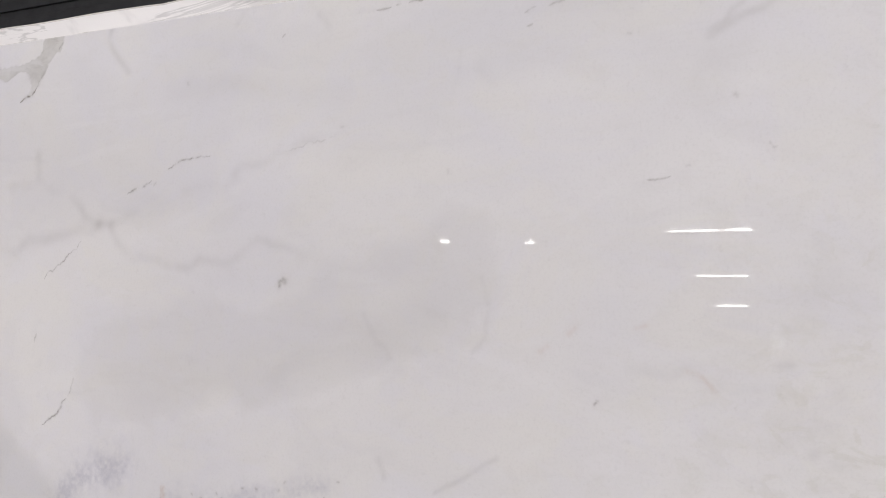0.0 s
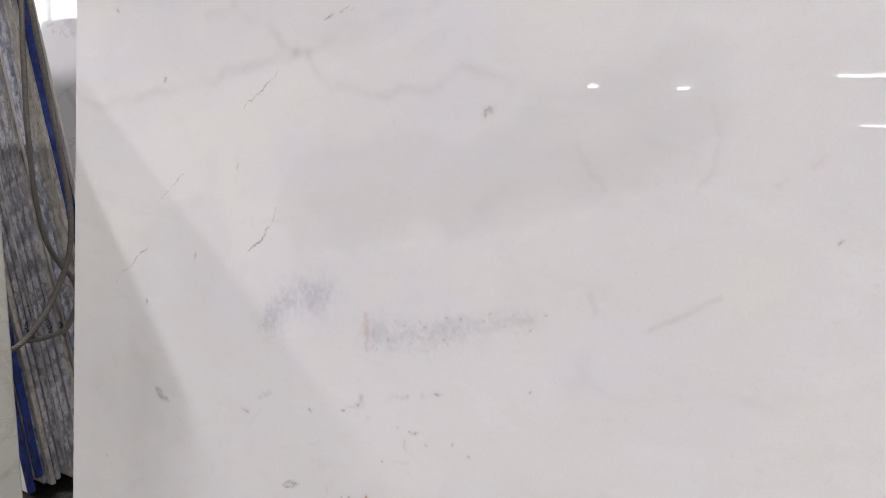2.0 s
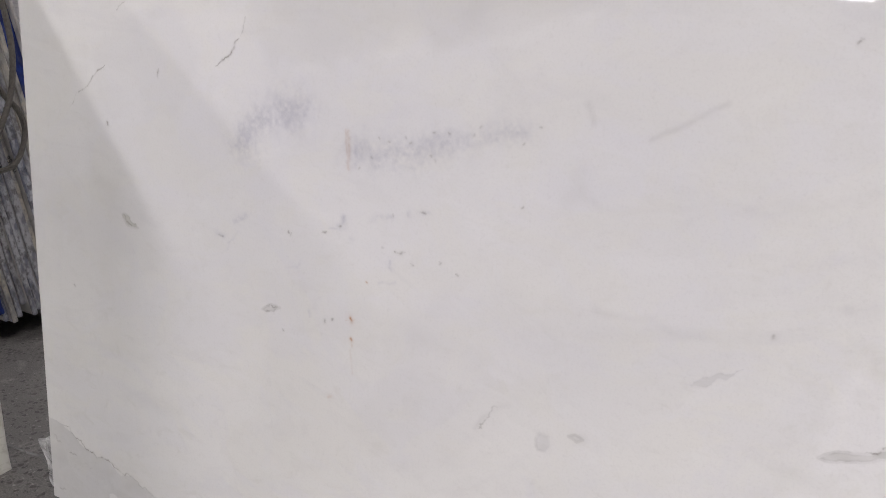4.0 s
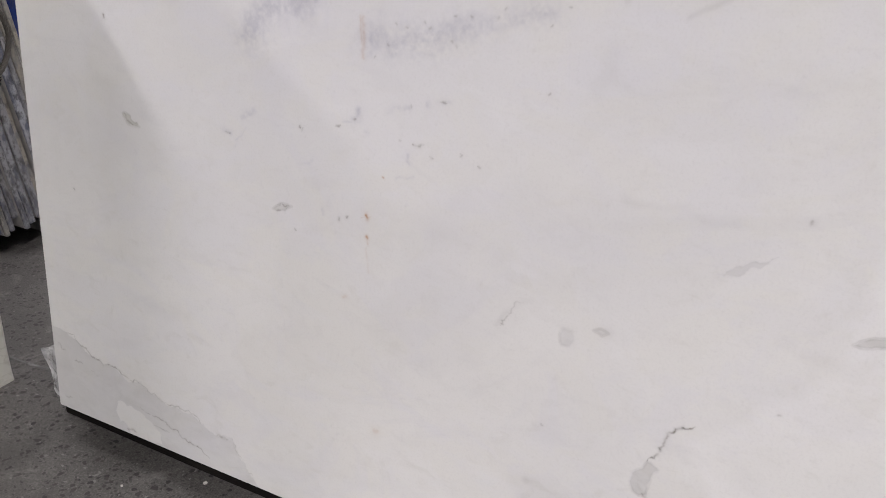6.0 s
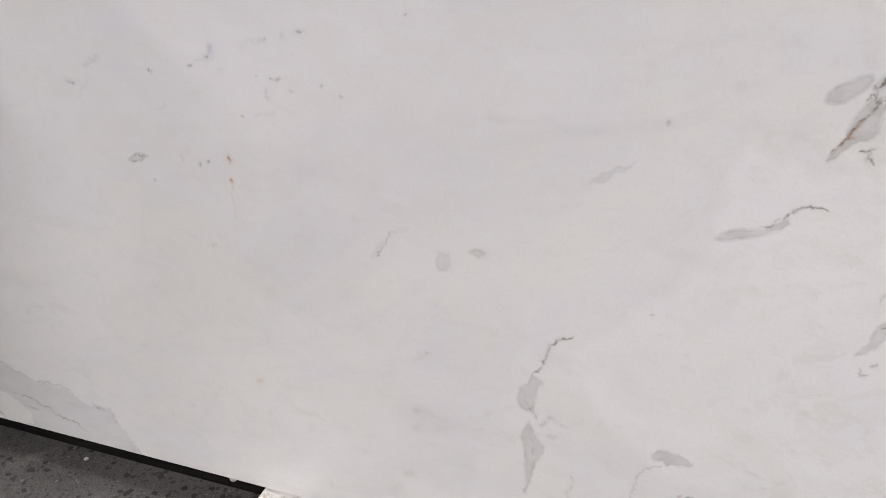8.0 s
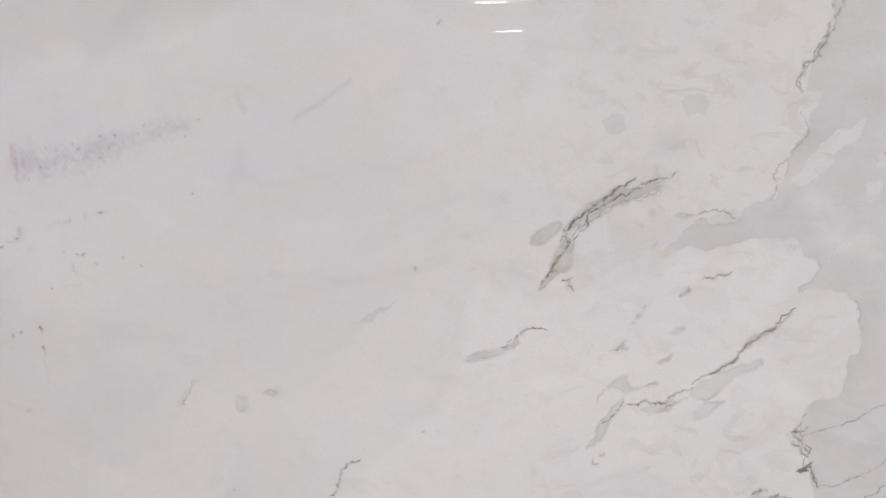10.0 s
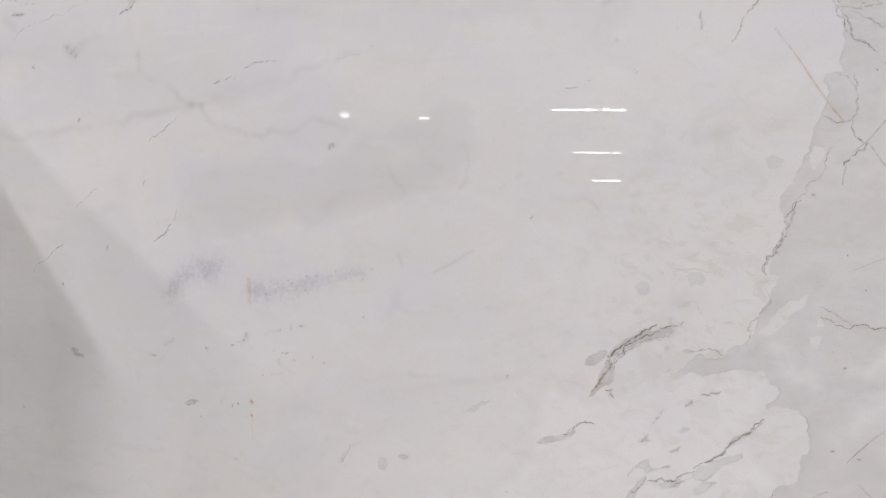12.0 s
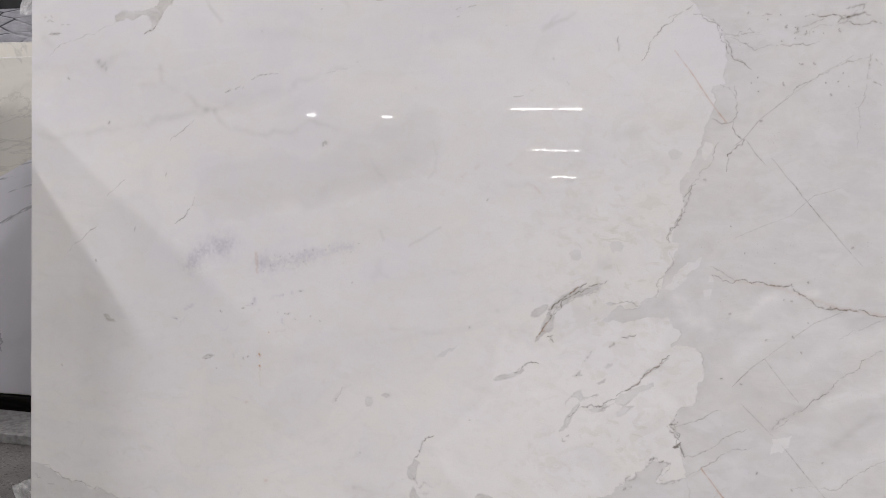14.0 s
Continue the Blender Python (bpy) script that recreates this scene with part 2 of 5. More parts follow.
IVORY_MARBLE = veined("ivory_marble", (0.72, 0.70, 0.635), (0.63, 0.615, 0.56), (0.42, 0.41, 0.37), 0.9, 0.09, 6, 0.4, 0.15)
GLOSS_MARBLE = veined("glossy_white_marble", (0.78, 0.78, 0.79), (0.70, 0.70, 0.72), (0.40, 0.40, 0.43), 1.0, 0.035, 50, 0.4)
DUSTY = sawn_edge("dusty_slab_edge", (0.60, 0.61, 0.66), (0.22, 0.235, 0.30), 0.8)
TAN = sawn_edge("tan_slab_edge", (0.58, 0.54, 0.46), (0.38, 0.37, 0.36), 0.5)
BLUE = sawn_edge("blue_resin_edge", (0.006, 0.034, 0.23), (0.003, 0.016, 0.12), 0.3, 0.06)
PALE = sawn_edge("pale_slab_edge", (0.72, 0.70, 0.67), (0.60, 0.585, 0.57), 0.2)
CONCRETE = floor_concrete()
DUSTY_WOOD = plain("dusty_grey_timber", (0.21, 0.205, 0.20), 0.9, 0.0, 30, 0.5, 0.25)
WOOD = timber("raw_timber", (0.40, 0.30, 0.17), (0.26, 0.18, 0.09))
WHITED = timber("chalky_timber", (0.50, 0.42, 0.28), (0.34, 0.26, 0.15), 0.95)
# near black stands in for the shade in the gaps under the slabs
SHADED_WOOD = timber("shaded_timber", (0.02, 0.018, 0.016), (0.01, 0.009, 0.009))
STEEL_ROPE = plain("oiled_wire_rope", (0.20, 0.185, 0.165), 0.5, 0.55, 90, 0.3)
DARK_STEEL = plain("dark_painted_steel", (0.03, 0.03, 0.033), 0.6, 0.0, 20)
CEILING_PAINT = plain("dark_roof_deck", (0.035, 0.034, 0.036), 0.8, 0.0, 6)
WALL_PAINT = plain("painted_blockwork", (0.42, 0.41, 0.40), 0.85, 0.0, 5)
STONEWORK = masonry()
FILM = film_plastic()
DULL_FILM = plain("dusty_plastic_film", (0.11, 0.107, 0.104), 0.95)
INK = plain("black_marker", (0.02, 0.02, 0.03), 0.7)
HOUSING = plain("white_enamel", (0.75, 0.75, 0.74), 0.4)
GLOW = Nodes("lit_tube").set(color=(0.9, 0.9, 0.9), glow=TUBE_GLOW, glow_color=(1.0, 0.99, 0.97))
BRIGHT_DAY = Nodes("bright_daylight_pane").set(color=(0.8, 0.8, 0.8), glow=9.0, glow_color=(0.95, 0.97, 1.0))
ADDED_GLOW = Nodes("added_door_glow").set(color=(0.8, 0.8, 0.8), glow=5.0, glow_color=(1.0, 0.97, 0.98))
DAY = Nodes("daylight_pane").set(color=(0.8, 0.8, 0.8), glow=3.0, glow_color=(0.93, 0.96, 1.0))


# ---- shapes ----
def finish(bm, name, material, parent=None, label=""):
    data = bpy.data.meshes.new(name)
    bm.normal_update()
    bm.to_mesh(data)
    bm.free()
    data.materials.append(material)
    ob = new(name, data)
    if parent is not None:
        ob.parent = parent
    return tagged(ob, label)


def part(name, bm, material, parent, label=""):
    return finish(bm, name, material, parent, label)


def box(bm, low, high, bevel=0.0, cuts=0):
    """A box between two corners, with rounded edges."""
    made = bmesh.ops.create_cube(bm, size=1.0)["verts"]
    size = [h - l for l, h in zip(low, high)]
    for v in made:
        v.co = Vector([l + (c + 0.5) * s for l, c, s in zip(low, v.co, size)])
    if bevel:
        edges = {e for v in made for e in v.link_edges}
        bmesh.ops.bevel(bm, geom=list(edges), offset=bevel, segments=2, profile=0.6, affect="EDGES")
    return bm


def root(name, at=None):
    ob = new(name)
    ob.empty_display_size = 0.1
    if at is not None:
        ob.matrix_world = at
    return ob


def rough_outline(width, height, step, amount, seed):
    """The rim of a sawn slab, anticlockwise from its foot, a little uneven and chipped."""
    rng = np.random.default_rng(seed)
    pts = []
    corners = ((0, 0), (width, 0), (width, height), (0, height))
    for i in range(4):
        (x0, z0), (x1, z1) = corners[i], corners[(i + 1) % 4]
        n = max(2, int(math.hypot(x1 - x0, z1 - z0) / step))
        for k in range(n):
            f = k / n
            x, z = x0 + (x1 - x0) * f, z0 + (z1 - z0) * f
            inward = abs(noise.noise(Vector((x * 6, z * 6, seed * 3.1)))) * amount
            if rng.random() < 0.02:
                inward += rng.random() * amount * 2.5
            sx, sz = ((0, 1), (-1, 0), (0, -1), (1, 0))[i]
            pts.append((x + sx * inward * (k > 0), z + sz * inward * (k > 0)))
    return pts


def slab_rim(bm, pts, thick, bevel=0.002, front=True):
    """Rim and back (and front) of a slab whose face lies in y = 0."""
    cx, cz = sum(p[0] for p in pts) / len(pts), sum(p[1] for p in pts) / len(pts)
    rings = []
    for y, inset in ((0.0, bevel), (bevel, 0.0), (thick - bevel, 0.0), (thick, bevel)):
        rings.append([bm.verts.new((x + math.copysign(inset, cx - x) * (abs(cx - x) > 0.02), y, z + math.copysign(inset, cz - z))) for x, z in pts])
    n = len(pts)
    for a, b in zip(rings, rings[1:]):
        for i in range(n):
            bm.faces.new((a[i], b[i], b[(i + 1) % n], a[(i + 1) % n]))
    bm.faces.new(rings[-1])
    if front:
        bm.faces.new(rings[0][::-1])
    bmesh.ops.recalc_face_normals(bm, faces=bm.faces[:])
    return bm


def stone_slab(name, width, height, thick, at, face, edge, label, seed, group="", crest=None):
    """A standing slab: sawn rim and back, and a polished face 1 mm proud of it."""
    pts = rough_outline(width, height, 0.05, 0.004, seed)
    if crest:
        pts = [(x, min(z, crest(x))) for x, z in pts]
    thing = finish(slab_rim(bmesh.new(), pts, thick, 0.003), name, edge)
    thing.matrix_world = at
    tagged(thing, label, "stone slab", group)
    bm = bmesh.new()
    verts = [bm.verts.new((x + math.copysign(0.005, width / 2 - x), -0.001, z + math.copysign(0.005, height * 0.3 - z))) for x, z in pts]
    bm.faces.new(verts)
    bmesh.ops.recalc_face_normals(bm, faces=bm.faces[:])
    if bm.faces[:][0].normal.y > 0:
        bmesh.ops.reverse_faces(bm, faces=bm.faces[:])
    part("polished_face", bm, face, thing)
    return thing


# ---- the hall ----
X0, X1, Y0, Y1 = -16.0, 14.0, -46.0, 4.2
bm = bmesh.new()
bmesh.ops.create_grid(bm, x_segments=60, y_segments=80, size=0.5)
for v in bm.verts:
    v.co = Vector(((X0 + X1) / 2 + v.co.x * (X1 - X0 + 0.4), (Y0 + Y1) / 2 + v.co.y * (Y1 - Y0 + 0.4), 0))
    v.co.z = 0.003 * noise.noise(v.co * 0.7) - 0.002
tagged(finish(bm, "floor", CONCRETE), "ground grey concrete floor with dark aggregate and dust", "floor", kind="structure")
for name, low, high, mat in (
        ("wall_north", (X0, Y1, -0.1), (X1, Y1 + 0.3, 2.45), STONEWORK),
        ("wall_west", (X0 - 0.3, Y0, -0.1), (X0, Y1 + 0.3, 0.3), WALL_PAINT),
        ("wall_east", (X1, Y0, -0.1), (X1 + 0.3, -15.0, CEILING), WALL_PAINT),
        ("wall_east_lintel", (X1, -15.0, 4.4), (X1 + 0.3, -7.5, CEILING), WALL_PAINT),
        ("wall_east_end", (X1, -7.5, -0.1), (X1 + 0.3, Y1 + 0.3, CEILING), WALL_PAINT)):
    tagged(finish(box(bmesh.new(), low, high), name, mat),
           "rough grey stone wall" if mat == STONEWORK else "plain painted hall wall", "wall", kind="structure")
def ridge_wall(bm, x0, x1, y, z0, z1, step):
    box(bm, (x0, y, z0), (x1, y + 0.15, z1))
    n = int((z1 - z0) / step)
    for i in range(n):
        box(bm, (x0, y - 0.03, z0 + i * step + 0.01), (x1, y - 0.001, z0 + i * step + step * 0.6), 0.006)
    return bm


tagged(finish(ridge_wall(bmesh.new(), X0, X1, Y1 + 0.1, 2.45, CEILING, 0.16), "wall_upper", CEILING_PAINT),
       "dark ribbed sheet wall above the stonework", "wall", kind="structure")
# an unseen glowing panel, added to throw level light on the side stack
tagged(finish(box(bmesh.new(), (X1 + 0.25, -15.0, -0.05), (X1 + 0.29, -7.5, 4.4)), "door_light", ADDED_GLOW),
       "unseen glowing doorway panel, added to light the leaning slabs", "door", kind="structure")
# daylight in the side wall
bm = bmesh.new()
box(bm, (X0 - 0.3, Y0, 0.3), (X0, -9.0, CEILING))
box(bm, (X0 - 0.3, -4.5, 0.3), (X0, Y1 + 0.3, CEILING))
box(bm, (X0 - 0.3, -9.0, 5.5), (X0, -4.5, CEILING))
tagged(finish(bm, "wall_west_upper", WALL_PAINT), "plain painted hall wall round a tall window", "wall", kind="structure")
band = tagged(finish(box(bmesh.new(), (X0 - 0.2, -9.0, 0.3), (X0 - 0.15, -4.5, 5.5)), "window_3", BRIGHT_DAY),
              "tall bright daylight glazing in the side wall", "window", kind="structure")
for i in range(2):
    part("mullion", box(bmesh.new(), (X0 - 0.14, -7.5 + i * 1.5 - 0.03, 0.3), (X0 - 0.06, -7.5 + i * 1.5 + 0.03, 5.5), 0.01), DARK_STEEL, band)
# far wall with a window and a narrow window
WX0, WX1, WZ0, WZ1 = -1.44, -0.82, 5.59, 6.34
bm = bmesh.new()
DX0, DX1, DZ0, DZ = -4.60, -4.38, 1.35, 2.35
box(bm, (X0, Y0 - 0.3, -0.1), (DX0, Y0, CEILING))
box(bm, (DX1, Y0 - 0.3, -0.1), (WX0, Y0, CEILING))
box(bm, (DX0, Y0 - 0.3, DZ), (DX1, Y0, CEILING))
box(bm, (DX0, Y0 - 0.3, -0.1), (DX1, Y0, DZ0))
box(bm, (WX1, Y0 - 0.3, -0.1), (X1, Y0, CEILING))
box(bm, (WX0, Y0 - 0.3, -0.1), (WX1, Y0, WZ0))
box(bm, (WX0, Y0 - 0.3, WZ1), (WX1, Y0, CEILING))
tagged(finish(bm, "wall_south", WALL_PAINT), "plain painted hall wall with a small window", "wall", kind="structure")
win = tagged(finish(box(bmesh.new(), (WX0, Y0 - 0.2, WZ0), (WX1, Y0 - 0.16, WZ1)), "window_1", DAY),
             "small bright daylight window in the far wall", "window", kind="structure")
tagged(finish(box(bmesh.new(), (DX0, Y0 - 0.25, DZ0), (DX1, Y0 - 0.2, DZ)), "window_2", DAY),
       "narrow bright daylight window in the far wall", "window", kind="structure")
bm = bmesh.new()
box(bm, (WX0, Y0 - 0.15, (WZ0 + WZ1) / 2 - 0.03), (WX1, Y0 - 0.1, (WZ0 + WZ1) / 2 + 0.03), 0.005)
box(bm, ((WX0 + WX1) / 2 - 0.03, Y0 - 0.155, WZ0), ((WX0 + WX1) / 2 + 0.03, Y0 - 0.105, WZ1), 0.005)
part("window_frame", bm, DARK_STEEL, win)
bm = bmesh.new()
box(bm, (X0 - 0.3, Y0 - 0.3, CEILING), (X1 + 0.3, Y1 + 0.3, CEILING + 0.2))
for i in range(33):
    y = Y0 + 1.0 + i * 1.5
    box(bm, (X0, y - 0.06, CEILING - 0.28), (X1, y + 0.06, CEILING - 0.003), 0.01)
for i in range(5):
    x = X0 + 3 + i * 6
    box(bm, (x - 0.05, Y0, CEILING - 0.36), (x + 0.05, Y1, CEILING - 0.285), 0.01)
tagged(finish(bm, "ceiling", CEILING_PAINT), "dark roof deck with steel joists", "ceiling", kind="structure")


def strip_light(length, height):
    """A fluorescent strip hung under the joists: housing, tube, two hangers."""
    thing = root("ceiling_light")
    bm = box(bmesh.new(), (-length / 2, -0.05, 0.05), (length / 2, 0.05, 0.11), 0.012)
    part("housing", bm, HOUSING, thing)
    thick = 0.019
    bm = bmesh.new()
    bmesh.ops.create_cone(bm, cap_ends=True, segments=12, radius1=thick, radius2=thick, depth=length - min(0.04, length * 0.08), matrix=pose(0, 0, 0.012, 0, 90, 0))
    part("tube", bm, GLOW, thing, "lit white tube")
    drop = CEILING - height - 0.11
    for s in (-0.4, 0.4):
        bm = bmesh.new()
        bmesh.ops.create_cone(bm, cap_ends=True, segments=6, radius1=0.004, radius2=0.004, depth=drop, matrix=pose(s * length, 0, 0.11 + drop / 2))
        part("hanger", bm, DARK_STEEL, thing)
    return tagged(thing, "fluorescent strip light under the dark roof, one of a set partly added unseen", "ceiling light", "ceiling strip lights")


# last two strips, behind the slab, are unseen, added to light the stack
LAMPS = {(0.77, 4.28): ((-0.165, -12.36),), (0.42, 4.28): ((0.50, -12.36),), (0.96, 5.15): ((-1.06, -21.72),), (0.23, 5.15): ((-0.345, -21.72),),
         (0.71, 4.06): ((-0.35, -19.36),), (0.20, 4.10): ((-2.79, -12.22),), (0.14, 3.50): ((-2.975, -9.21),),
         (1.6, 6.0): tuple((x, -5.6) for x in (-5.4, -3.4, 0.1, 2.85, 5.6)) + ((1.0, 0.9), (-0.7, 0.35))}
for (length, height), places in LAMPS.items():
    first = strip_light(length, height)
    turn = 90 if length == 1.6 else 0
    first.matrix_world = pose(*places[0], height, 0, 0, turn)
    for p in places[1:]:
        copy_thing(first, pose(*p, height, 0, 0, turn))
for x, y in LAMPS[1.6, 6.0]:
    lamp = bpy.data.lights.new("strip_glow", "AREA")
    lamp.shape, lamp.size, lamp.size_y, lamp.energy, lamp.color = "RECTANGLE", 0.2, 1.6, LAMP_POWER * {-5.4: 1.6, -3.4: 1.8, 0.1: 0.15, 2.85: 1.3, 5.6: 2.6, 1.0: 0.55, -0.7: 0.45}[x], (1.0, 0.955, 0.985)
    new("strip_glow", lamp).matrix_world = pose(x, y, 5.94)


# ---- the big slab ----
W, H, THICK, CELL = 2.95, 1.85, 0.02, 0.0011
BLOCK, FINE_BLOCKS = 16, 4100
NU, NV = int(W / CELL) // BLOCK * BLOCK + 1, int(H / CELL) // BLOCK * BLOCK + 1
US, VS = np.linspace(0.002, W - 0.002, NU), np.linspace(0.002, H - 0.002, NV)
GREY, VEIN, RUST, CREAM, MAUVE = (np.zeros((NV, NU), np.float32) for _ in range(5))
SOFT = np.zeros((NV, NU), np.float32)
rng = np.random.default_rng(11)


def drift(u, v, size, octaves=4, seed=0):
    """Smooth noise between 0 and 1 over the slab."""
    total, weight, amp = 0.0, 0.0, 1.0
    for o in range(octaves):
        table = np.random.default_rng(seed * 31 + o).random((256, 256))
        s = 2 ** o / size
        x, y = u * s + 17.3 * o, v * s + 5.1 * o
        i, j = np.floor(x).astype(int), np.floor(y).astype(int)
        fx, fy = x - i, y - j
        fx, fy = fx * fx * (3 - 2 * fx), fy * fy * (3 - 2 * fy)
        i0, i1, j0, j1 = i % 256, (i + 1) % 256, j % 256, (j + 1) % 256
        total = total + amp * ((table[j0, i0] * (1 - fx) + table[j0, i1] * fx) * (1 - fy) + (table[j1, i0] * (1 - fx) + table[j1, i1] * fx) * fy)
        weight, amp = weight + amp, amp * 0.55
    return total / weight


def jagged(pts, rough, step=0.0028, closed=False):
    """Splits a line again and again and throws each new point aside, as stone breaks."""
    pts = [np.array(p, float) for p in pts]
    if closed:
        pts.append(pts[0])
    while True:
        out, long = [pts[0]], False
        for a, b in zip(pts, pts[1:]):
            d = b - a
            n = float(np.hypot(*d))
            if n > step:
                long = True
                out.append((a + b) / 2 + np.array((-d[1], d[0])) * rng.normal() * rough)
            out.append(b)
        pts = out
        if not long:
            return pts


def window(pts, reach):
    p = np.array(pts)
    (u0, v0), (u1, v1) = p.min(0) - reach, p.max(0) + reach
    i0, i1 = max(0, int(u0 / CELL)), min(NU, int(u1 / CELL) + 2)
    j0, j1 = max(0, int(v0 / CELL)), min(NV, int(v1 / CELL) + 2)
    return slice(j0, max(j0, j1)), slice(i0, max(i0, i1))


def nearest(pts, reach):
    """Distance to a line, on the part of the slab that it reaches, and how far along the line that is."""
    box_ = window(pts, reach)
    far = np.full((box_[0].stop - box_[0].start, box_[1].stop - box_[1].start), 9.0, np.float32)
    along = np.zeros_like(far)
    for k, (a, b) in enumerate(zip(pts, pts[1:])):
        js, is_ = window((a, b), reach)
        if js.stop <= js.start or is_.stop <= is_.start:
            continue
        u, v = np.meshgrid(US[is_], VS[js])
        d = b - a
        f = np.clip(((u - a[0]) * d[0] + (v - a[1]) * d[1]) / max(1e-9, float(d @ d)), 0, 1)
        dist = np.hypot(u - a[0] - f * d[0], v - a[1] - f * d[1])
        sub = (slice(js.start - box_[0].start, js.stop - box_[0].start), slice(is_.start - box_[1].start, is_.stop - box_[1].start))
        closer = dist < far[sub]
        far[sub][closer] = dist[closer]
        along[sub][closer] = ((k + f) / (len(pts) - 1))[closer]
    u, v = np.meshgrid(US[box_[1]], VS[box_[0]])
    return box_, far, along, u, v


def stroke(field, pts, width, strength, rough, blot, taper):
    pts = jagged(pts, rough)
    box_, far, along, u, v = nearest(pts, width * 3 + 0.004)
    if far.size == 0:
        return
    wide = width * (0.25 + 0.8 * drift(u, v, 0.035, 3, 3) + 0.6 * drift(u, v, 0.008, 2, 2))
    if taper:
        wide = wide * (0.35 + 0.65 * np.clip(np.minimum(along, 1 - along) * 5, 0, 1))
    grain = 0.4 * drift(u, v, 0.05, 3, 5) + 0.6 * drift(u, v, 0.007, 3, 6)
    core = np.exp(-(far / np.maximum(wide, 0.0006)) ** 2) + 0.2 * np.exp(-(far / (wide * 2.6)) ** 2)
    ink = strength * core * np.clip(1 + blot * (4.6 * grain - 2.6), 0, 1.4)
    field[box_] = np.maximum(field[box_], np.clip(ink, 0, 1))


def vein(pts, width, strength):
    faint = strength < 0.7
    short = math.hypot(pts[0][0] - pts[-1][0], pts[0][1] - pts[-1][1]) < 0.1
    stroke(VEIN, pts, width * (0.42 if short else 0.30 if faint else 0.28), strength * (0.85 if faint else 1.0), 0.06 if short else 0.10, 0.75, True)


def crack(pts, width, strength):
    """A thin dark vein with a faint grey margin."""
    stroke(VEIN, pts, width * 1.25, strength, 0.13, 0.7, True)


def stain(pts, strength):
    """A grey stain with a clean, slightly ragged rim."""
    pts = jagged(pts, 0.05, 0.006, True)
    box_, far, along, u, v = nearest(pts, 0.012)
    signed = np.where(inside(pts, u, v), far, -far) + 0.005 * (drift(u, v, 0.014, 3, 8) - 0.5)
    fill = np.clip(0.5 + signed / 0.003, 0, 1) * strength * (0.84 + 0.32 * drift(u, v, 0.03, 4, 9))
    GREY[box_] = np.maximum(GREY[box_], fill)
    rim = 0.22 * np.exp(-((far - 0.001) / 0.0016) ** 2) * np.clip(drift(u, v, 0.03, 3, 4) * 2.6 - 0.7, 0, 1.3)
    VEIN[box_] = np.maximum(VEIN[box_], np.clip(rim, 0, 1))


def shade_along(pts, width, strength):
    """A darker, mottled band of stone that follows an edge, inside the grey ground alone."""
    box_, far, along, u, v = nearest(jagged(pts, 0.05, 0.02), width * 2.2)
    SOFT[box_] += strength * np.exp(-(far / width) ** 2) * np.clip(2.4 * drift(u, v, 0.05, 4, 15) - 0.5, 0, 1.5) * np.clip(GREY[box_] * 1.2 - 0.2, 0, 1)


def scratch(pts, width, strength):
    stroke(VEIN, pts, width * 0.36, strength, 0.012, 0.6, True)


def rust(pts, width, strength):
    stroke(RUST, pts, width * (0.75 if strength > 0.55 else 0.5), strength, 0.012, 0.5, False)


def mauve(pts, width, strength):
    stroke(MAUVE, pts, width, strength, 0.08, 0.55, False)


def speck(pts, width, strength):
    for u, v in pts:
        a = rng.random() * 3.1
        d = np.array((math.cos(a), math.sin(a))) * width * 0.6
        stroke(VEIN, [np.array((u, v)) - d, np.array((u, v)) + d], width * 0.6, strength, 0.2, 0.3, False)


def cloud(pts, width, strength):
    pts = jagged(pts, 0.08, 0.03)
    width, strength = (width * 1.1, strength * 0.95) if 0 < strength and width < 0.02 else (width, strength)
    box_, far, along, u, v = nearest(pts, width * 2.6)
    if far.size:
        SOFT[box_] += strength * (0.62 if 0 < strength and width < 0.02 else 1) * np.exp(-(far / width) ** 2) * (np.clip(3.4 * drift(u, v, 0.06, 4, 7) - 0.7, 0, 2.2) if width < 0.02 else 0.6 + 0.8 * drift(u, v, 0.1, 4, 7))


def tone(pts, strength):
    pts = jagged(pts, 0.12, 0.03, True)
    box_, far, along, u, v = nearest(pts, 0.09)
    signed = np.where(inside(pts, u, v), far, -far)
    edge = 0.006 + 0.03 * drift(u, v, 0.15, 3, 13)
    SOFT[box_] += strength * np.clip(0.5 + signed / edge, 0, 1) * (0.55 + 0.5 * drift(u, v, 0.12, 4, 12))


def inside(pts, u, v):
    odd = np.zeros(u.shape, bool)
    for a, b in zip(pts, pts[1:] + pts[:1]):
        if a[1] == b[1]:
            continue
        cross = ((a[1] > v) != (b[1] > v)) & (u < (b[0] - a[0]) * (v - a[1]) / (b[1] - a[1]) + a[0])
        odd ^= cross
    return odd


def zone(pts, strength, rim):
    pts = jagged(pts, 0.11, 0.008, True)
    box_, far, along, u, v = nearest(pts, 0.02)
    if far.size == 0:
        return
    signed = np.where(inside(pts, u, v), far, -far)
    signed = signed + 0.006 * (drift(u, v, 0.016, 3, 8) - 0.5)
    fill = np.clip(0.5 + signed / 0.0022, 0, 1) * min(2.0, strength) * (0.86 + 0.28 * drift(u, v, 0.06, 4, 9))
    GREY[box_] = np.maximum(GREY[box_], fill)
    ink = rim * np.exp(-(far / 0.0018) ** 2) * np.clip(drift(u, v, 0.05, 3, 4) * 2.6 - 0.7, 0, 1.3)
    VEIN[box_] = np.maximum(VEIN[box_], np.clip(ink, 0, 1))


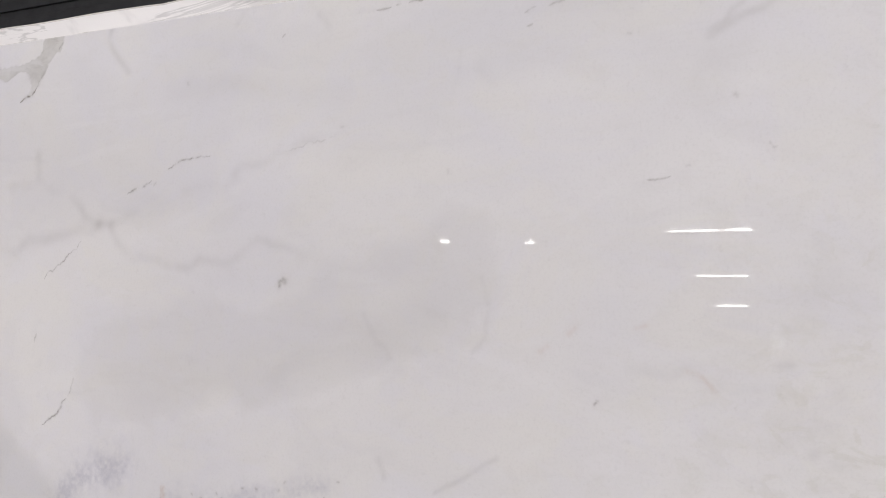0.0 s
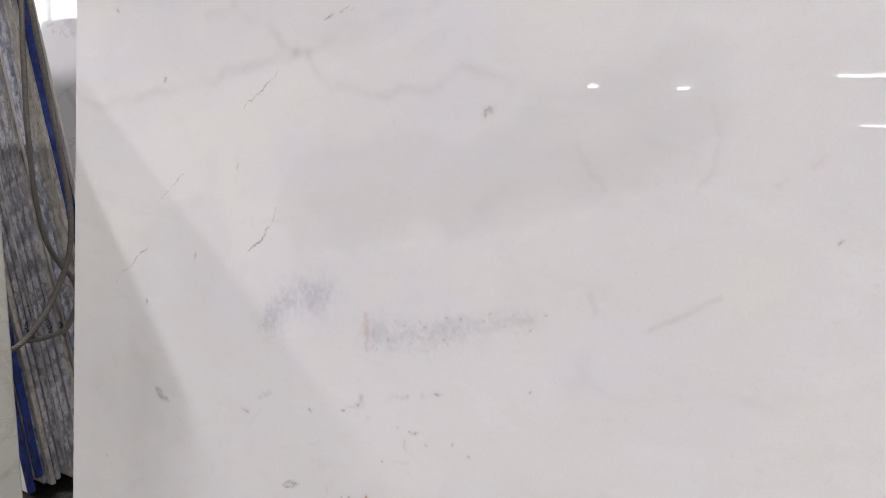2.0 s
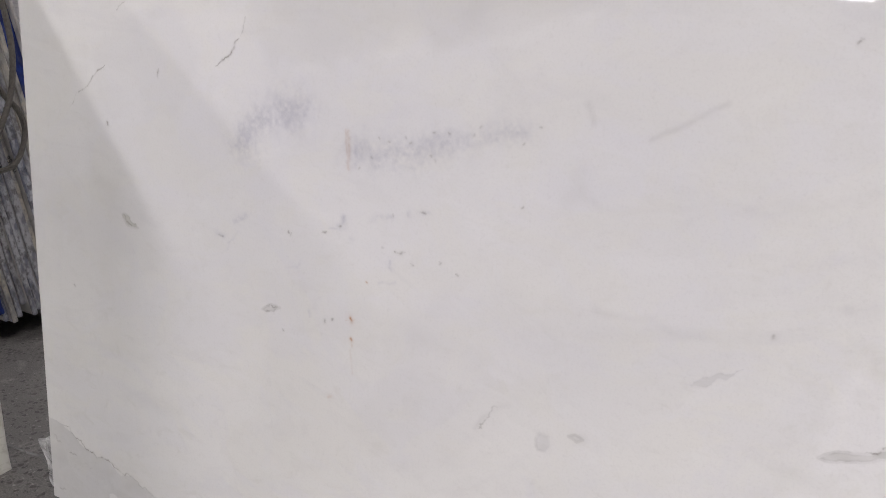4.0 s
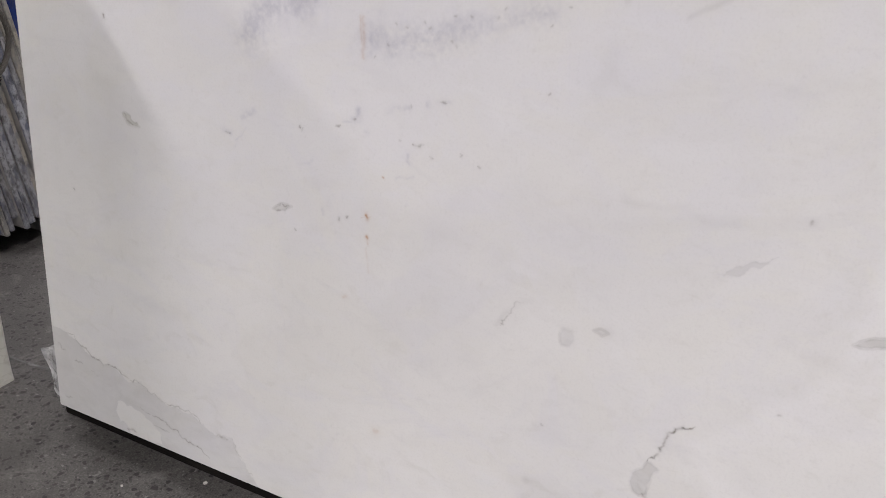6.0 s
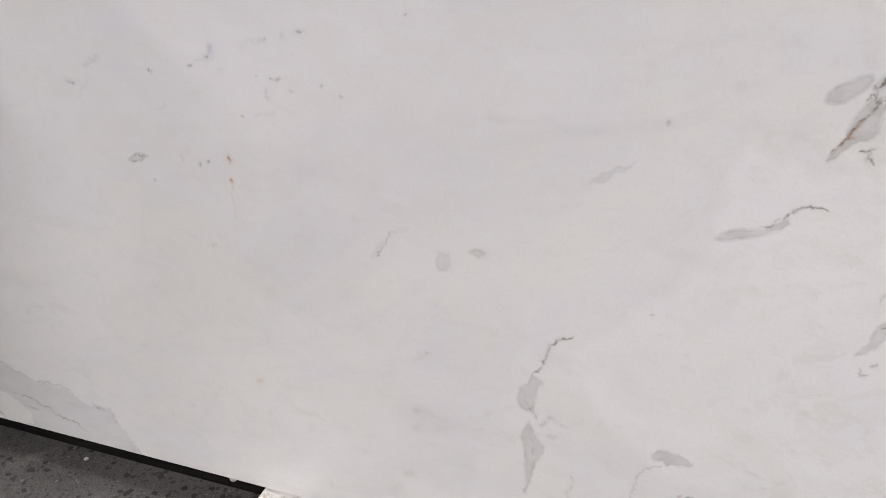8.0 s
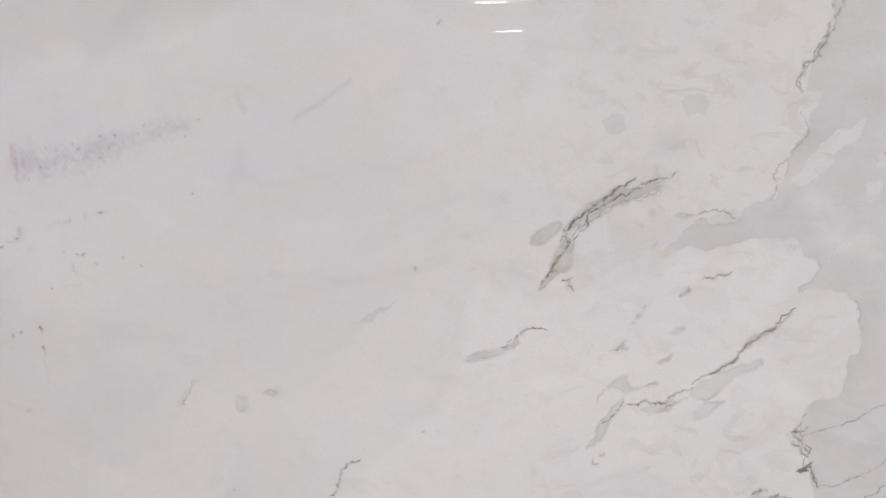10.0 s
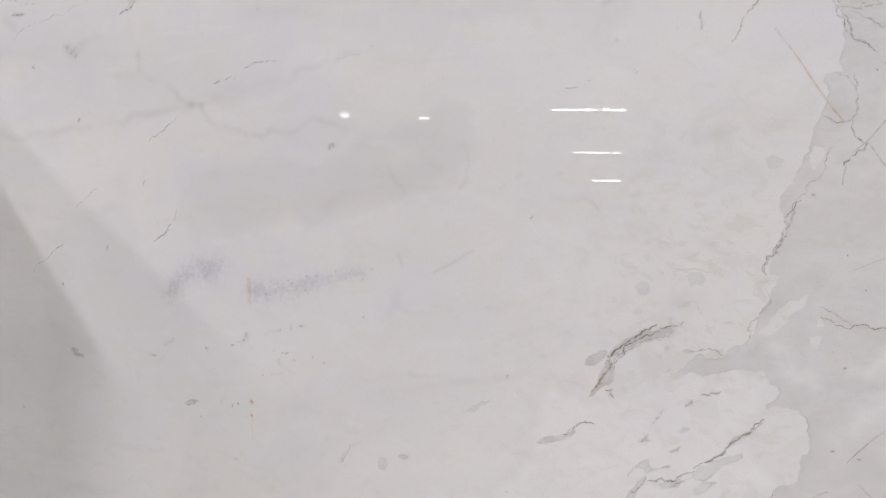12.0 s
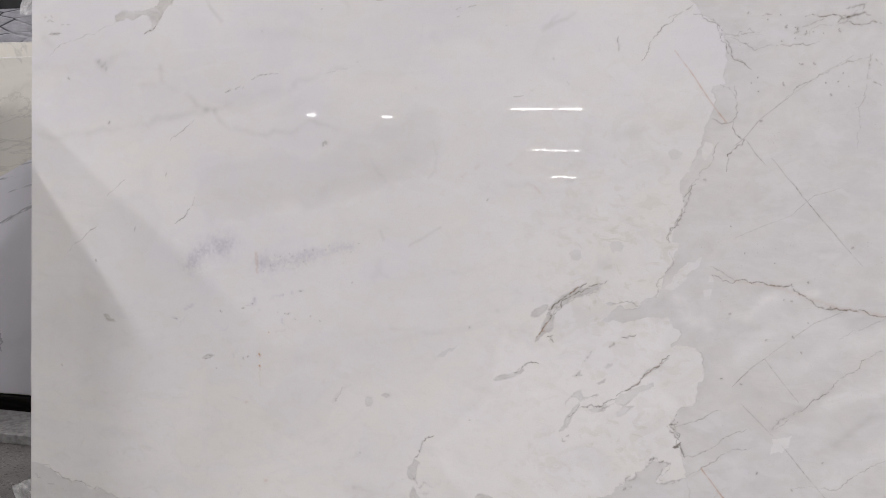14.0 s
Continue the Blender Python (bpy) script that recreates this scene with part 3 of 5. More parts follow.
def white(pts):
    pts = jagged(pts, 0.1, 0.008, True)
    box_, far, along, u, v = nearest(pts, 0.02)
    signed = np.where(inside(pts, u, v), far, -far)
    signed = signed + 0.006 * (drift(u, v, 0.016, 3, 8) - 0.5)
    GREY[box_] *= 1 - np.clip(0.5 + signed / 0.003, 0, 1)


# veins and stains, each by its course over the slab (metres from the lower corner), width and strength
zone([(2.194, 1.816), (2.252, 1.735), (2.287, 1.713), (2.31, 1.694), (2.323, 1.633), (2.326, 1.539), (2.289, 1.535), (2.296, 1.471), (2.275, 1.423), (2.24, 1.309), (2.222, 1.208), (2.211, 1.154), (2.194, 1.121), (2.189, 1.083), (2.214, 1.079), (2.191, 1.013), (2.173, 0.98), (2.168, 0.946), (2.156, 0.921), (2.159, 0.936), (2.145, 0.919), (2.122, 0.908), (2.111, 0.894), (2.105, 0.883), (2.085, 0.879), (2.036, 0.875), (2.02, 0.858), (2.0, 0.84), (2.04, 0.843), (2.082, 0.846), (2.11, 0.852), (2.144, 0.858), (2.19, 0.862), (2.232, 0.813), (2.203, 0.775), (2.264, 0.779), (2.289, 0.762), (2.296, 0.722), (2.237, 0.597), (2.209, 0.544), (2.236, 0.499), (2.242, 0.456), (2.259, 0.387), (2.26, 0.291), (3.12, 0.39), (3.045, 1.784)], 1, 0.25)
zone([(1.56, 0.111), (1.585, 0.136), (1.602, 0.161), (1.638, 0.169), (1.659, 0.18), (1.67, 0.192), (1.698, 0.201), (1.74, 0.192), (1.768, 0.19), (1.795, 0.198), (1.808, 0.209), (1.844, 0.224), (1.858, 0.212), (1.876, 0.211), (1.902, 0.222), (1.931, 0.246), (1.965, 0.261), (1.993, 0.284), (2.017, 0.305), (2.045, 0.319), (2.067, 0.344), (2.085, 0.365), (2.105, 0.372), (2.119, 0.394), (2.134, 0.401), (2.152, 0.418), (2.161, 0.435), (2.178, 0.43), (2.193, 0.433), (2.214, 0.429), (2.19, 0.402), (2.178, 0.377), (2.175, 0.365), (2.21, 0.373), (2.24, 0.384), (2.27, 0.395), (2.322, 0.423), (2.519, 0.076), (1.545, -0.036)], 1, 0.1)
white([(2.175, 0.943), (2.202, 0.981), (2.24, 1.024), (2.276, 1.04), (2.272, 1.017), (2.237, 0.986), (2.213, 0.952)])
white([(2.266, 1.355), (2.277, 1.374), (2.294, 1.368), (2.29, 1.342), (2.277, 1.323)])
white([(2.49, 0.481), (2.494, 0.527), (2.545, 0.541), (2.539, 0.508), (2.523, 0.49)])
white([(2.299, 0.989), (2.315, 0.992), (2.314, 0.973), (2.3, 0.971)])
white([(2.284, 0.944), (2.31, 0.95), (2.308, 0.92), (2.293, 0.918)])
cloud([(2.214, 0.923), (2.241, 0.88), (2.267, 0.855), (2.31, 0.84)], 0.0171, -0.6)
cloud([(2.378, 0.875), (2.453, 0.92), (2.512, 0.944), (2.586, 0.95)], 0.0154, -0.5)
cloud([(2.565, 0.757), (2.652, 0.811), (2.765, 0.85)], 0.0243, -0.4)
cloud([(2.63, 0.633), (2.716, 0.672), (2.783, 0.709)], 0.0281, -0.4)
cloud([(2.384, 0.744), (2.443, 0.797), (2.531, 0.859)], 0.0276, -0.35)
cloud([(2.67, 0.411), (2.726, 0.465), (2.792, 0.52)], 0.0395, -0.3)
white([(2.039, 0.167), (2.068, 0.185), (2.101, 0.199), (2.128, 0.221), (2.156, 0.236), (2.196, 0.248), (2.225, 0.249), (2.224, 0.23), (2.222, 0.214), (2.244, 0.206), (2.271, 0.19), (2.283, 0.172), (2.037, 0.147)])
vein([(2.309, 0.992), (2.374, 0.977), (2.436, 0.978), (2.481, 0.969), (2.526, 0.975), (2.536, 0.956), (2.565, 0.941), (2.588, 0.922), (2.647, 0.914), (2.691, 0.908), (2.774, 0.9)], 0.0061, 0.85)
vein([(2.303, 1.018), (2.335, 1.003), (2.374, 0.977)], 0.0034, 0.35)
rust([(2.181, 1.636), (2.26, 1.527), (2.33, 1.431)], 0.0034, 0.35)
scratch([(2.385, 1.383), (2.444, 1.309)], 0.0034, 0.45)
scratch([(2.457, 1.33), (2.545, 1.222), (2.653, 1.096), (2.708, 1.035)], 0.0034, 0.5)
scratch([(2.646, 1.252), (2.574, 1.227), (2.518, 1.17), (2.369, 1.102)], 0.0028, 0.3)
scratch([(2.353, 1.362), (2.388, 1.394), (2.424, 1.442), (2.503, 1.508)], 0.0034, 0.42)
scratch([(2.503, 1.508), (2.574, 1.563), (2.658, 1.616)], 0.0026, 0.25)
vein([(2.349, 1.534), (2.358, 1.487), (2.358, 1.447), (2.35, 1.431)], 0.0048, 0.65)
vein([(2.35, 1.431), (2.356, 1.399), (2.382, 1.383), (2.359, 1.356), (2.337, 1.34), (2.337, 1.291)], 0.0048, 0.7)
vein([(2.291, 1.442), (2.318, 1.426), (2.351, 1.436)], 0.0034, 0.5)
vein([(2.209, 0.539), (2.25, 0.549), (2.297, 0.569), (2.351, 0.598)], 0.0038, 0.55)
vein([(2.246, 0.453), (2.301, 0.472), (2.362, 0.518), (2.423, 0.55)], 0.0039, 0.5)
vein([(2.259, 0.389), (2.31, 0.429), (2.371, 0.479), (2.433, 0.495)], 0.0039, 0.5)
rust([(2.303, 0.422), (2.371, 0.339)], 0.0035, 0.5)
scratch([(2.404, 0.623), (2.452, 0.577), (2.494, 0.537)], 0.0035, 0.35)
scratch([(2.519, 0.513), (2.579, 0.442), (2.65, 0.36)], 0.0035, 0.35)
scratch([(2.378, 0.67), (2.43, 0.731), (2.463, 0.758)], 0.0038, 0.5)
scratch([(2.463, 0.758), (2.533, 0.819), (2.59, 0.868), (2.676, 0.911)], 0.0026, 0.32)
scratch([(2.463, 0.758), (2.503, 0.707), (2.559, 0.64)], 0.0028, 0.32)
cloud([(2.487, 0.552), (2.542, 0.6), (2.593, 0.641), (2.643, 0.682)], 0.0105, 0.3)
vein([(2.491, 0.556), (2.542, 0.6), (2.594, 0.645), (2.644, 0.686), (2.713, 0.748), (2.77, 0.8)], 0.0042, 0.6)
vein([(2.551, 0.39), (2.611, 0.401), (2.656, 0.396), (2.698, 0.43), (2.726, 0.452), (2.794, 0.496)], 0.0039, 0.4)
cloud([(2.664, 0.532), (2.72, 0.585), (2.787, 0.634)], 0.0124, 0.3)
vein([(2.658, 0.827), (2.722, 0.863), (2.774, 0.894)], 0.0035, 0.35)
vein([(2.54, 1.669), (2.611, 1.698), (2.653, 1.73), (2.673, 1.752)], 0.0035, 0.4)
vein([(2.709, 1.622), (2.697, 1.561), (2.693, 1.5), (2.68, 1.439), (2.681, 1.358)], 0.0035, 0.38)
vein([(2.712, 1.607), (2.733, 1.588)], 0.0046, 0.5)
vein([(2.228, 1.74), (2.268, 1.719), (2.309, 1.69), (2.304, 1.668), (2.328, 1.627), (2.349, 1.607), (2.392, 1.58)], 0.0052, 0.72)
vein([(2.311, 1.684), (2.346, 1.674), (2.421, 1.675)], 0.0035, 0.4)
vein([(2.183, 1.737), (2.146, 1.708), (2.128, 1.682), (2.106, 1.65), (2.088, 1.609)], 0.0049, 0.6)
vein([(2.227, 1.767), (2.189, 1.742), (2.158, 1.73)], 0.0042, 0.4)
vein([(2.019, 1.682), (2.017, 1.665), (2.021, 1.639)], 0.0059, 0.45)
cloud([(1.796, 1.704), (1.841, 1.729), (1.889, 1.752)], 0.0061, 0.4)
vein([(2.241, 1.248), (2.219, 1.208), (2.211, 1.154), (2.194, 1.121), (2.182, 1.096), (2.189, 1.081)], 0.0044, 0.6)
cloud([(2.026, 1.39), (2.074, 1.4)], 0.0205, 0.25)
cloud([(2.179, 1.419), (2.193, 1.426)], 0.0153, 0.35)
zone([(2.173, 1.345), (2.191, 1.354), (2.214, 1.342), (2.208, 1.325), (2.186, 1.322)], 0.95, 0.04)
zone([(2.014, 1.07), (2.027, 1.08), (2.043, 1.079), (2.057, 1.068), (2.049, 1.048), (2.028, 1.043), (2.018, 1.055)], 1.0, 0.04)
zone([(1.895, 1.038), (1.911, 1.051), (1.932, 1.047), (1.939, 1.028), (1.922, 1.017), (1.902, 1.023)], 0.9, 0.04)
cloud([(1.927, 1.389), (1.944, 1.381)], 0.0154, 0.2)
speck([(2.424, 1.436), (2.62, 1.682), (2.48, 1.697), (2.51, 1.691), (2.532, 1.677), (2.526, 1.593), (2.48, 1.536), (2.278, 1.266)], 0.0038, 0.6)
speck([(2.528, 0.927), (2.632, 0.913), (2.68, 1.084), (2.465, 0.812), (2.536, 0.824), (2.561, 0.781), (2.456, 0.424), (2.552, 0.385), (2.347, 0.692)], 0.0034, 0.6)
speck([(2.57, 0.982), (2.363, 0.882), (2.402, 0.68), (2.63, 0.472), (2.377, 1.739), (2.558, 1.594), (2.605, 1.508)], 0.0034, 0.5)
cloud([(2.023, 0.703), (2.033, 0.708)], 0.0099, 0.3)
cloud([(1.884, 0.723), (1.894, 0.736)], 0.0113, 0.2)
cloud([(1.944, 0.455), (1.951, 0.46)], 0.0122, 0.2)
cloud([(1.926, 0.416), (1.942, 0.422)], 0.0142, 0.16)
cloud([(1.716, 0.421), (1.733, 0.427)], 0.0176, 0.15)
cloud([(1.273, 0.544), (1.277, 0.531)], 0.01, 0.55)
cloud([(1.331, 0.562), (1.34, 0.564)], 0.008, 0.4)
cloud([(1.228, 0.253), (1.23, 0.252)], 0.006, 0.5)
cloud([(1.226, 0.215), (1.279, 0.222)], 0.0091, 0.3)
cloud([(1.211, 0.116), (1.22, 0.118)], 0.0063, 0.45)
cloud([(1.234, 0.363), (1.236, 0.361)], 0.0048, 0.4)
rust([(0.915, 0.242), (0.92, 0.242)], 0.0099, 0.22)
zone([(1.479, 0.695), (1.505, 0.708), (1.531, 0.726), (1.563, 0.739), (1.543, 0.718), (1.517, 0.7), (1.496, 0.693)], 1.05, 0.05)
vein([(2.172, 0.288), (2.211, 0.274), (2.291, 0.278)], 0.0021, 0.45)
vein([(2.157, 0.421), (2.168, 0.436), (2.181, 0.428), (2.216, 0.432), (2.202, 0.401), (2.185, 0.376), (2.222, 0.369), (2.266, 0.4)], 0.0025, 0.5)
vein([(2.226, 0.578), (2.214, 0.552), (2.225, 0.526), (2.239, 0.518), (2.228, 0.48), (2.252, 0.463)], 0.003, 0.7)
cloud([(0.509, 1.612), (0.516, 1.561), (0.557, 1.533), (0.62, 1.511), (0.644, 1.483), (0.682, 1.469)], 0.0084, 0.32)
cloud([(0.682, 1.469), (0.711, 1.468), (0.739, 1.474), (0.773, 1.488)], 0.0089, 0.3)
cloud([(0.711, 1.465), (0.734, 1.429), (0.77, 1.405), (0.852, 1.389)], 0.0077, 0.32)
cloud([(0.682, 1.466), (0.622, 1.455), (0.545, 1.44), (0.464, 1.416), (0.36, 1.403), (0.268, 1.395), (0.151, 1.384), (0.014, 1.392)], 0.01, 0.3)
cloud([(0.852, 1.388), (0.953, 1.397), (1.023, 1.418), (1.08, 1.424), (1.124, 1.413), (1.146, 1.403)], 0.0083, 0.3)
cloud([(0.442, 1.549), (0.516, 1.556)], 0.0123, 0.2)
vein([(0.638, 1.436), (0.609, 1.413), (0.576, 1.386), (0.548, 1.364)], 0.0038, 0.6)
vein([(0.748, 1.523), (0.778, 1.533), (0.805, 1.546)], 0.0049, 0.6)
vein([(0.811, 1.536), (0.817, 1.543)], 0.0032, 0.4)
vein([(0.844, 1.566), (0.869, 1.579), (0.901, 1.582), (0.937, 1.584)], 0.0042, 0.55)
cloud([(0.994, 1.55), (1.051, 1.565), (1.116, 1.587), (1.157, 1.601)], 0.0079, 0.25)
cloud([(0.885, 1.523), (0.947, 1.529), (0.994, 1.541)], 0.0103, 0.2)
vein([(0.377, 1.23), (0.34, 1.203), (0.306, 1.175)], 0.0032, 0.45)
vein([(0.536, 1.258), (0.532, 1.241)], 0.0033, 0.45)
vein([(0.626, 1.139), (0.613, 1.121), (0.592, 1.103), (0.568, 1.086)], 0.0038, 0.65)
vein([(0.641, 1.178), (0.63, 1.144)], 0.0029, 0.45)
vein([(0.264, 1.066), (0.226, 1.042), (0.203, 1.017), (0.15, 0.973)], 0.0039, 0.55)
vein([(0.418, 1.071), (0.415, 1.051)], 0.0037, 0.5)
speck([(0.264, 0.949), (0.152, 1.576), (0.313, 1.425)], 0.0046, 0.6)
cloud([(0.279, 1.619), (0.315, 1.64), (0.386, 1.657)], 0.0119, 0.2)
cloud([(0.018, 1.61), (0.102, 1.607), (0.144, 1.591)], 0.0174, 0.2)
cloud([(0.293, 0.961), (0.223, 1.004), (0.202, 1.052)], 0.0157, 0.15)
zone([(0.296, 0.763), (0.315, 0.762), (0.325, 0.749), (0.344, 0.741), (0.31, 0.74)], 1.3, 0.2)
speck([(0.936, 0.994), (0.956, 0.99), (0.989, 1.001), (0.998, 0.993), (1.042, 1.015), (1.046, 0.97), (1.038, 0.976), (0.897, 0.938), (0.922, 0.96), (1.07, 1.017), (1.115, 1.018), (1.126, 1.033), (1.227, 1.043), (1.201, 1.015)], 0.0026, 0.3)
rust([(0.872, 0.999), (0.875, 0.966), (0.873, 0.935)], 0.0062, 0.22)
cloud([(0.751, 1.184), (0.91, 1.223), (1.054, 1.249), (1.184, 1.263)], 0.0644, 0.12)
cloud([(0.808, 1.146), (1.057, 1.192), (1.264, 1.258)], 0.042, 0.1)
cloud([(1.312, 1.268), (1.374, 1.304), (1.414, 1.37)], 0.0434, 0.13)
cloud([(1.315, 1.396), (1.376, 1.428)], 0.0349, 0.12)
cloud([(1.464, 1.37), (1.479, 1.322), (1.473, 1.282), (1.453, 1.257)], 0.0042, 0.22)
cloud([(1.262, 1.31), (1.288, 1.267), (1.313, 1.242)], 0.0044, 0.2)
cloud([(0.726, 1.097), (0.915, 1.128), (1.081, 1.146), (1.208, 1.183), (1.305, 1.22), (1.394, 1.25)], 0.0109, -0.1)
speck([(1.102, 1.361), (1.107, 1.363), (1.098, 1.357)], 0.0056, 0.5)
cloud([(1.309, 0.944), (1.333, 0.933), (1.356, 0.931), (1.41, 0.938), (1.494, 0.957), (1.572, 0.966), (1.644, 0.987), (1.712, 1.013)], 0.0063, 0.11)
cloud([(1.396, 1.043), (1.43, 1.062), (1.462, 1.083), (1.496, 1.103)], 0.0034, 0.4)
cloud([(1.298, 1.085), (1.31, 1.058)], 0.0044, 0.3)
speck([(1.642, 1.193), (1.644, 1.196)], 0.0028, 0.22)
rust([(0.867, 1.001), (0.87, 0.966), (0.875, 0.933)], 0.0038, 0.2)
speck([(0.846, 0.653), (0.829, 0.646), (0.129, 0.573), (0.743, 0.8)], 0.003, 0.55)
vein([(0.301, 0.764), (0.307, 0.751), (0.325, 0.742)], 0.0049, 0.4)
cloud([(0.255, 0.718), (0.258, 0.6), (0.309, 0.461)], 0.0746, 0.14)
cloud([(0.222, 0.839), (0.267, 0.81)], 0.0324, 0.2)
cloud([(1.319, 0.947), (1.333, 0.933), (1.361, 0.935), (1.4, 0.943), (1.445, 0.949), (1.542, 0.968), (1.607, 0.982)], 0.005, 0.13)
cloud([(1.341, 0.778), (1.375, 0.776), (1.4, 0.777), (1.449, 0.773), (1.496, 0.774), (1.542, 0.771)], 0.0059, 0.25)
cloud([(1.15, 0.526), (1.178, 0.563), (1.206, 0.583)], 0.0038, 0.35)
speck([(1.16, 0.53), (1.207, 0.917), (1.066, 0.8), (1.099, 0.787), (1.596, 0.796), (1.605, 0.505), (1.247, 0.368)], 0.0028, 0.4)
cloud([(1.279, 0.935), (1.298, 0.984)], 0.0134, 0.2)
cloud([(1.207, 0.239), (1.292, 0.237)], 0.0204, 0.18)
cloud([(1.024, 0.66), (1.119, 0.66), (1.151, 0.648)], 0.0226, 0.16)
cloud([(0.331, 0.35), (0.445, 0.353)], 0.0205, 0.15)
cloud([(0.684, 1.846), (0.678, 1.827), (0.705, 1.787), (0.734, 1.756)], 0.006, 0.5)
cloud([(1.155, 1.816), (1.167, 1.806), (1.178, 1.791)], 0.006, 0.35)
vein([(1.082, 1.784), (1.088, 1.79)], 0.0035, 0.35)
cloud([(0.984, 1.82), (1, 1.841)], 0.0053, 0.3)
vein([(1.267, 1.809), (1.294, 1.811)], 0.0039, 0.6)
vein([(1.304, 1.813), (1.312, 1.814)], 0.0038, 0.6)
vein([(1.327, 1.814), (1.351, 1.814)], 0.0038, 0.55)
cloud([(1.22, 1.809), (1.263, 1.81)], 0.0039, 0.3)
vein([(1.524, 1.771), (1.542, 1.779)], 0.0036, 0.4)
vein([(1.529, 1.75), (1.538, 1.753)], 0.0036, 0.45)
vein([(1.563, 1.778), (1.589, 1.784)], 0.0045, 0.4)
cloud([(1.795, 1.713), (1.817, 1.725), (1.841, 1.748)], 0.0042, 0.3)
vein([(1.711, 1.507), (1.726, 1.507), (1.743, 1.51)], 0.0036, 0.5)
vein([(1.873, 1.551), (1.879, 1.542)], 0.0032, 0.4)
vein([(1.875, 1.543), (1.883, 1.545)], 0.0032, 0.3)
speck([(1.209, 1.618), (1.404, 1.534), (1.767, 1.524), (0.879, 1.721), (1.83, 1.617), (1.684, 1.721)], 0.0038, 0.16)
vein([(1.096, 1.584), (1.141, 1.594), (1.196, 1.602)], 0.003, 0.25)
rust([(1.558, 1.262), (1.569, 1.269)], 0.0067, 0.11)
rust([(1.602, 1.288), (1.61, 1.295)], 0.0074, 0.11)
rust([(1.699, 1.3), (1.711, 1.303)], 0.0065, 0.11)
rust([(1.768, 1.243), (1.787, 1.236), (1.803, 1.218)], 0.0072, 0.11)
cloud([(1.688, 1.243), (1.727, 1.237), (1.765, 1.245), (1.787, 1.232), (1.83, 1.221), (1.873, 1.225)], 0.0081, 0.2)
cloud([(1.884, 1.254), (1.897, 1.256)], 0.0063, 0.35)
cloud([(1.925, 1.38), (1.933, 1.384)], 0.0111, 0.28)
cloud([(1.918, 1.347), (1.955, 1.362)], 0.0206, 0.15)
cloud([(1.952, 1.221), (1.957, 1.221)], 0.0079, 0.3)
cloud([(1.952, 1.135), (1.971, 1.14)], 0.0112, 0.25)
cloud([(1.923, 1.143), (1.927, 1.147)], 0.0064, 0.25)
speck([(1.641, 1.192),], 0.0029, 0.5)
cloud([(1.779, 1.645), (1.787, 1.669), (1.832, 1.68)], 0.0133, 0.16)
cloud([(1.456, 1.694), (1.476, 1.666)], 0.0125, 0.18)
cloud([(0.84, 1.714), (0.993, 1.71), (1.204, 1.671)], 0.0221, 0.12)
cloud([(1.384, 1.556), (1.41, 1.654), (1.422, 1.725)], 0.0053, 0.1)
cloud([(1.996, 1.006), (2.038, 1.016)], 0.018, 0.25)
cloud([(0.283, 1.621), (0.315, 1.629)], 0.0195, 0.25)
cloud([(1.714, 0.743), (1.722, 0.747)], 0.008, 0.25)
cloud([(1.918, 0.868), (1.932, 0.875)], 0.0103, 0.22)
cloud([(1.836, 0.738), (1.851, 0.747)], 0.0129, 0.18)
cloud([(2.097, 0.895), (2.109, 0.884)], 0.0097, 0.25)
cloud([(1.793, 0.446), (1.81, 0.456)], 0.0105, 0.22)
cloud([(2.013, 0.412), (2.029, 0.422)], 0.0107, 0.22)
cloud([(1.745, 0.297), (1.754, 0.303)], 0.0129, 0.2)
cloud([(1.716, 0.431), (1.72, 0.422)], 0.0105, 0.25)
cloud([(2.032, 0.687), (2.047, 0.692)], 0.0083, 0.25)
cloud([(2.085, 0.713), (2.095, 0.722)], 0.01, 0.2)
cloud([(1.969, 0.789), (1.987, 0.797)], 0.0113, 0.18)
cloud([(2.033, 0.496), (2.045, 0.498)], 0.0087, 0.2)
cloud([(1.681, 0.853), (1.685, 0.852)], 0.0071, 0.3)
cloud([(1.594, 0.794), (1.598, 0.795)], 0.0064, 0.3)
cloud([(1.621, 0.639), (1.625, 0.637)], 0.0058, 0.3)
cloud([(1.795, 0.602), (1.875, 0.623), (1.936, 0.642)], 0.0116, -0.1)
cloud([(1.672, 0.467), (1.797, 0.549), (1.861, 0.587)], 0.0156, -0.1)
cloud([(1.491, 0.377), (1.591, 0.322), (1.718, 0.311)], 0.0201, -0.1)
cloud([(1.966, 0.484), (2.038, 0.56), (2.114, 0.573)], 0.0208, -0.1)
cloud([(1.902, 0.788), (1.973, 0.827), (2.028, 0.851)], 0.016, -0.1)
tone([(0.676, 1.245), (0.802, 1.291), (0.98, 1.324), (1.149, 1.344), (1.258, 1.397), (1.304, 1.426), (1.375, 1.445), (1.408, 1.485), (1.467, 1.473), (1.482, 1.338), (1.469, 1.274), (1.394, 1.25), (1.305, 1.22), (1.208, 1.183), (1.081, 1.146), (0.915, 1.113), (0.727, 1.086), (0.635, 1.144)], 0.19)
tone([(0.24, 1.105), (0.403, 1.188), (0.489, 1.181), (0.526, 1.103), (0.463, 0.993), (0.302, 0.962), (0.243, 1.006)], 0.12)
tone([(0.701, 0.594), (1.189, 0.613), (1.301, 0.645), (1.428, 0.702), (1.496, 0.687), (1.422, 0.604), (1.363, 0.527), (1.412, 0.452), (1.384, 0.307), (1.327, 0.075), (0.541, -0.003)], 0.09)
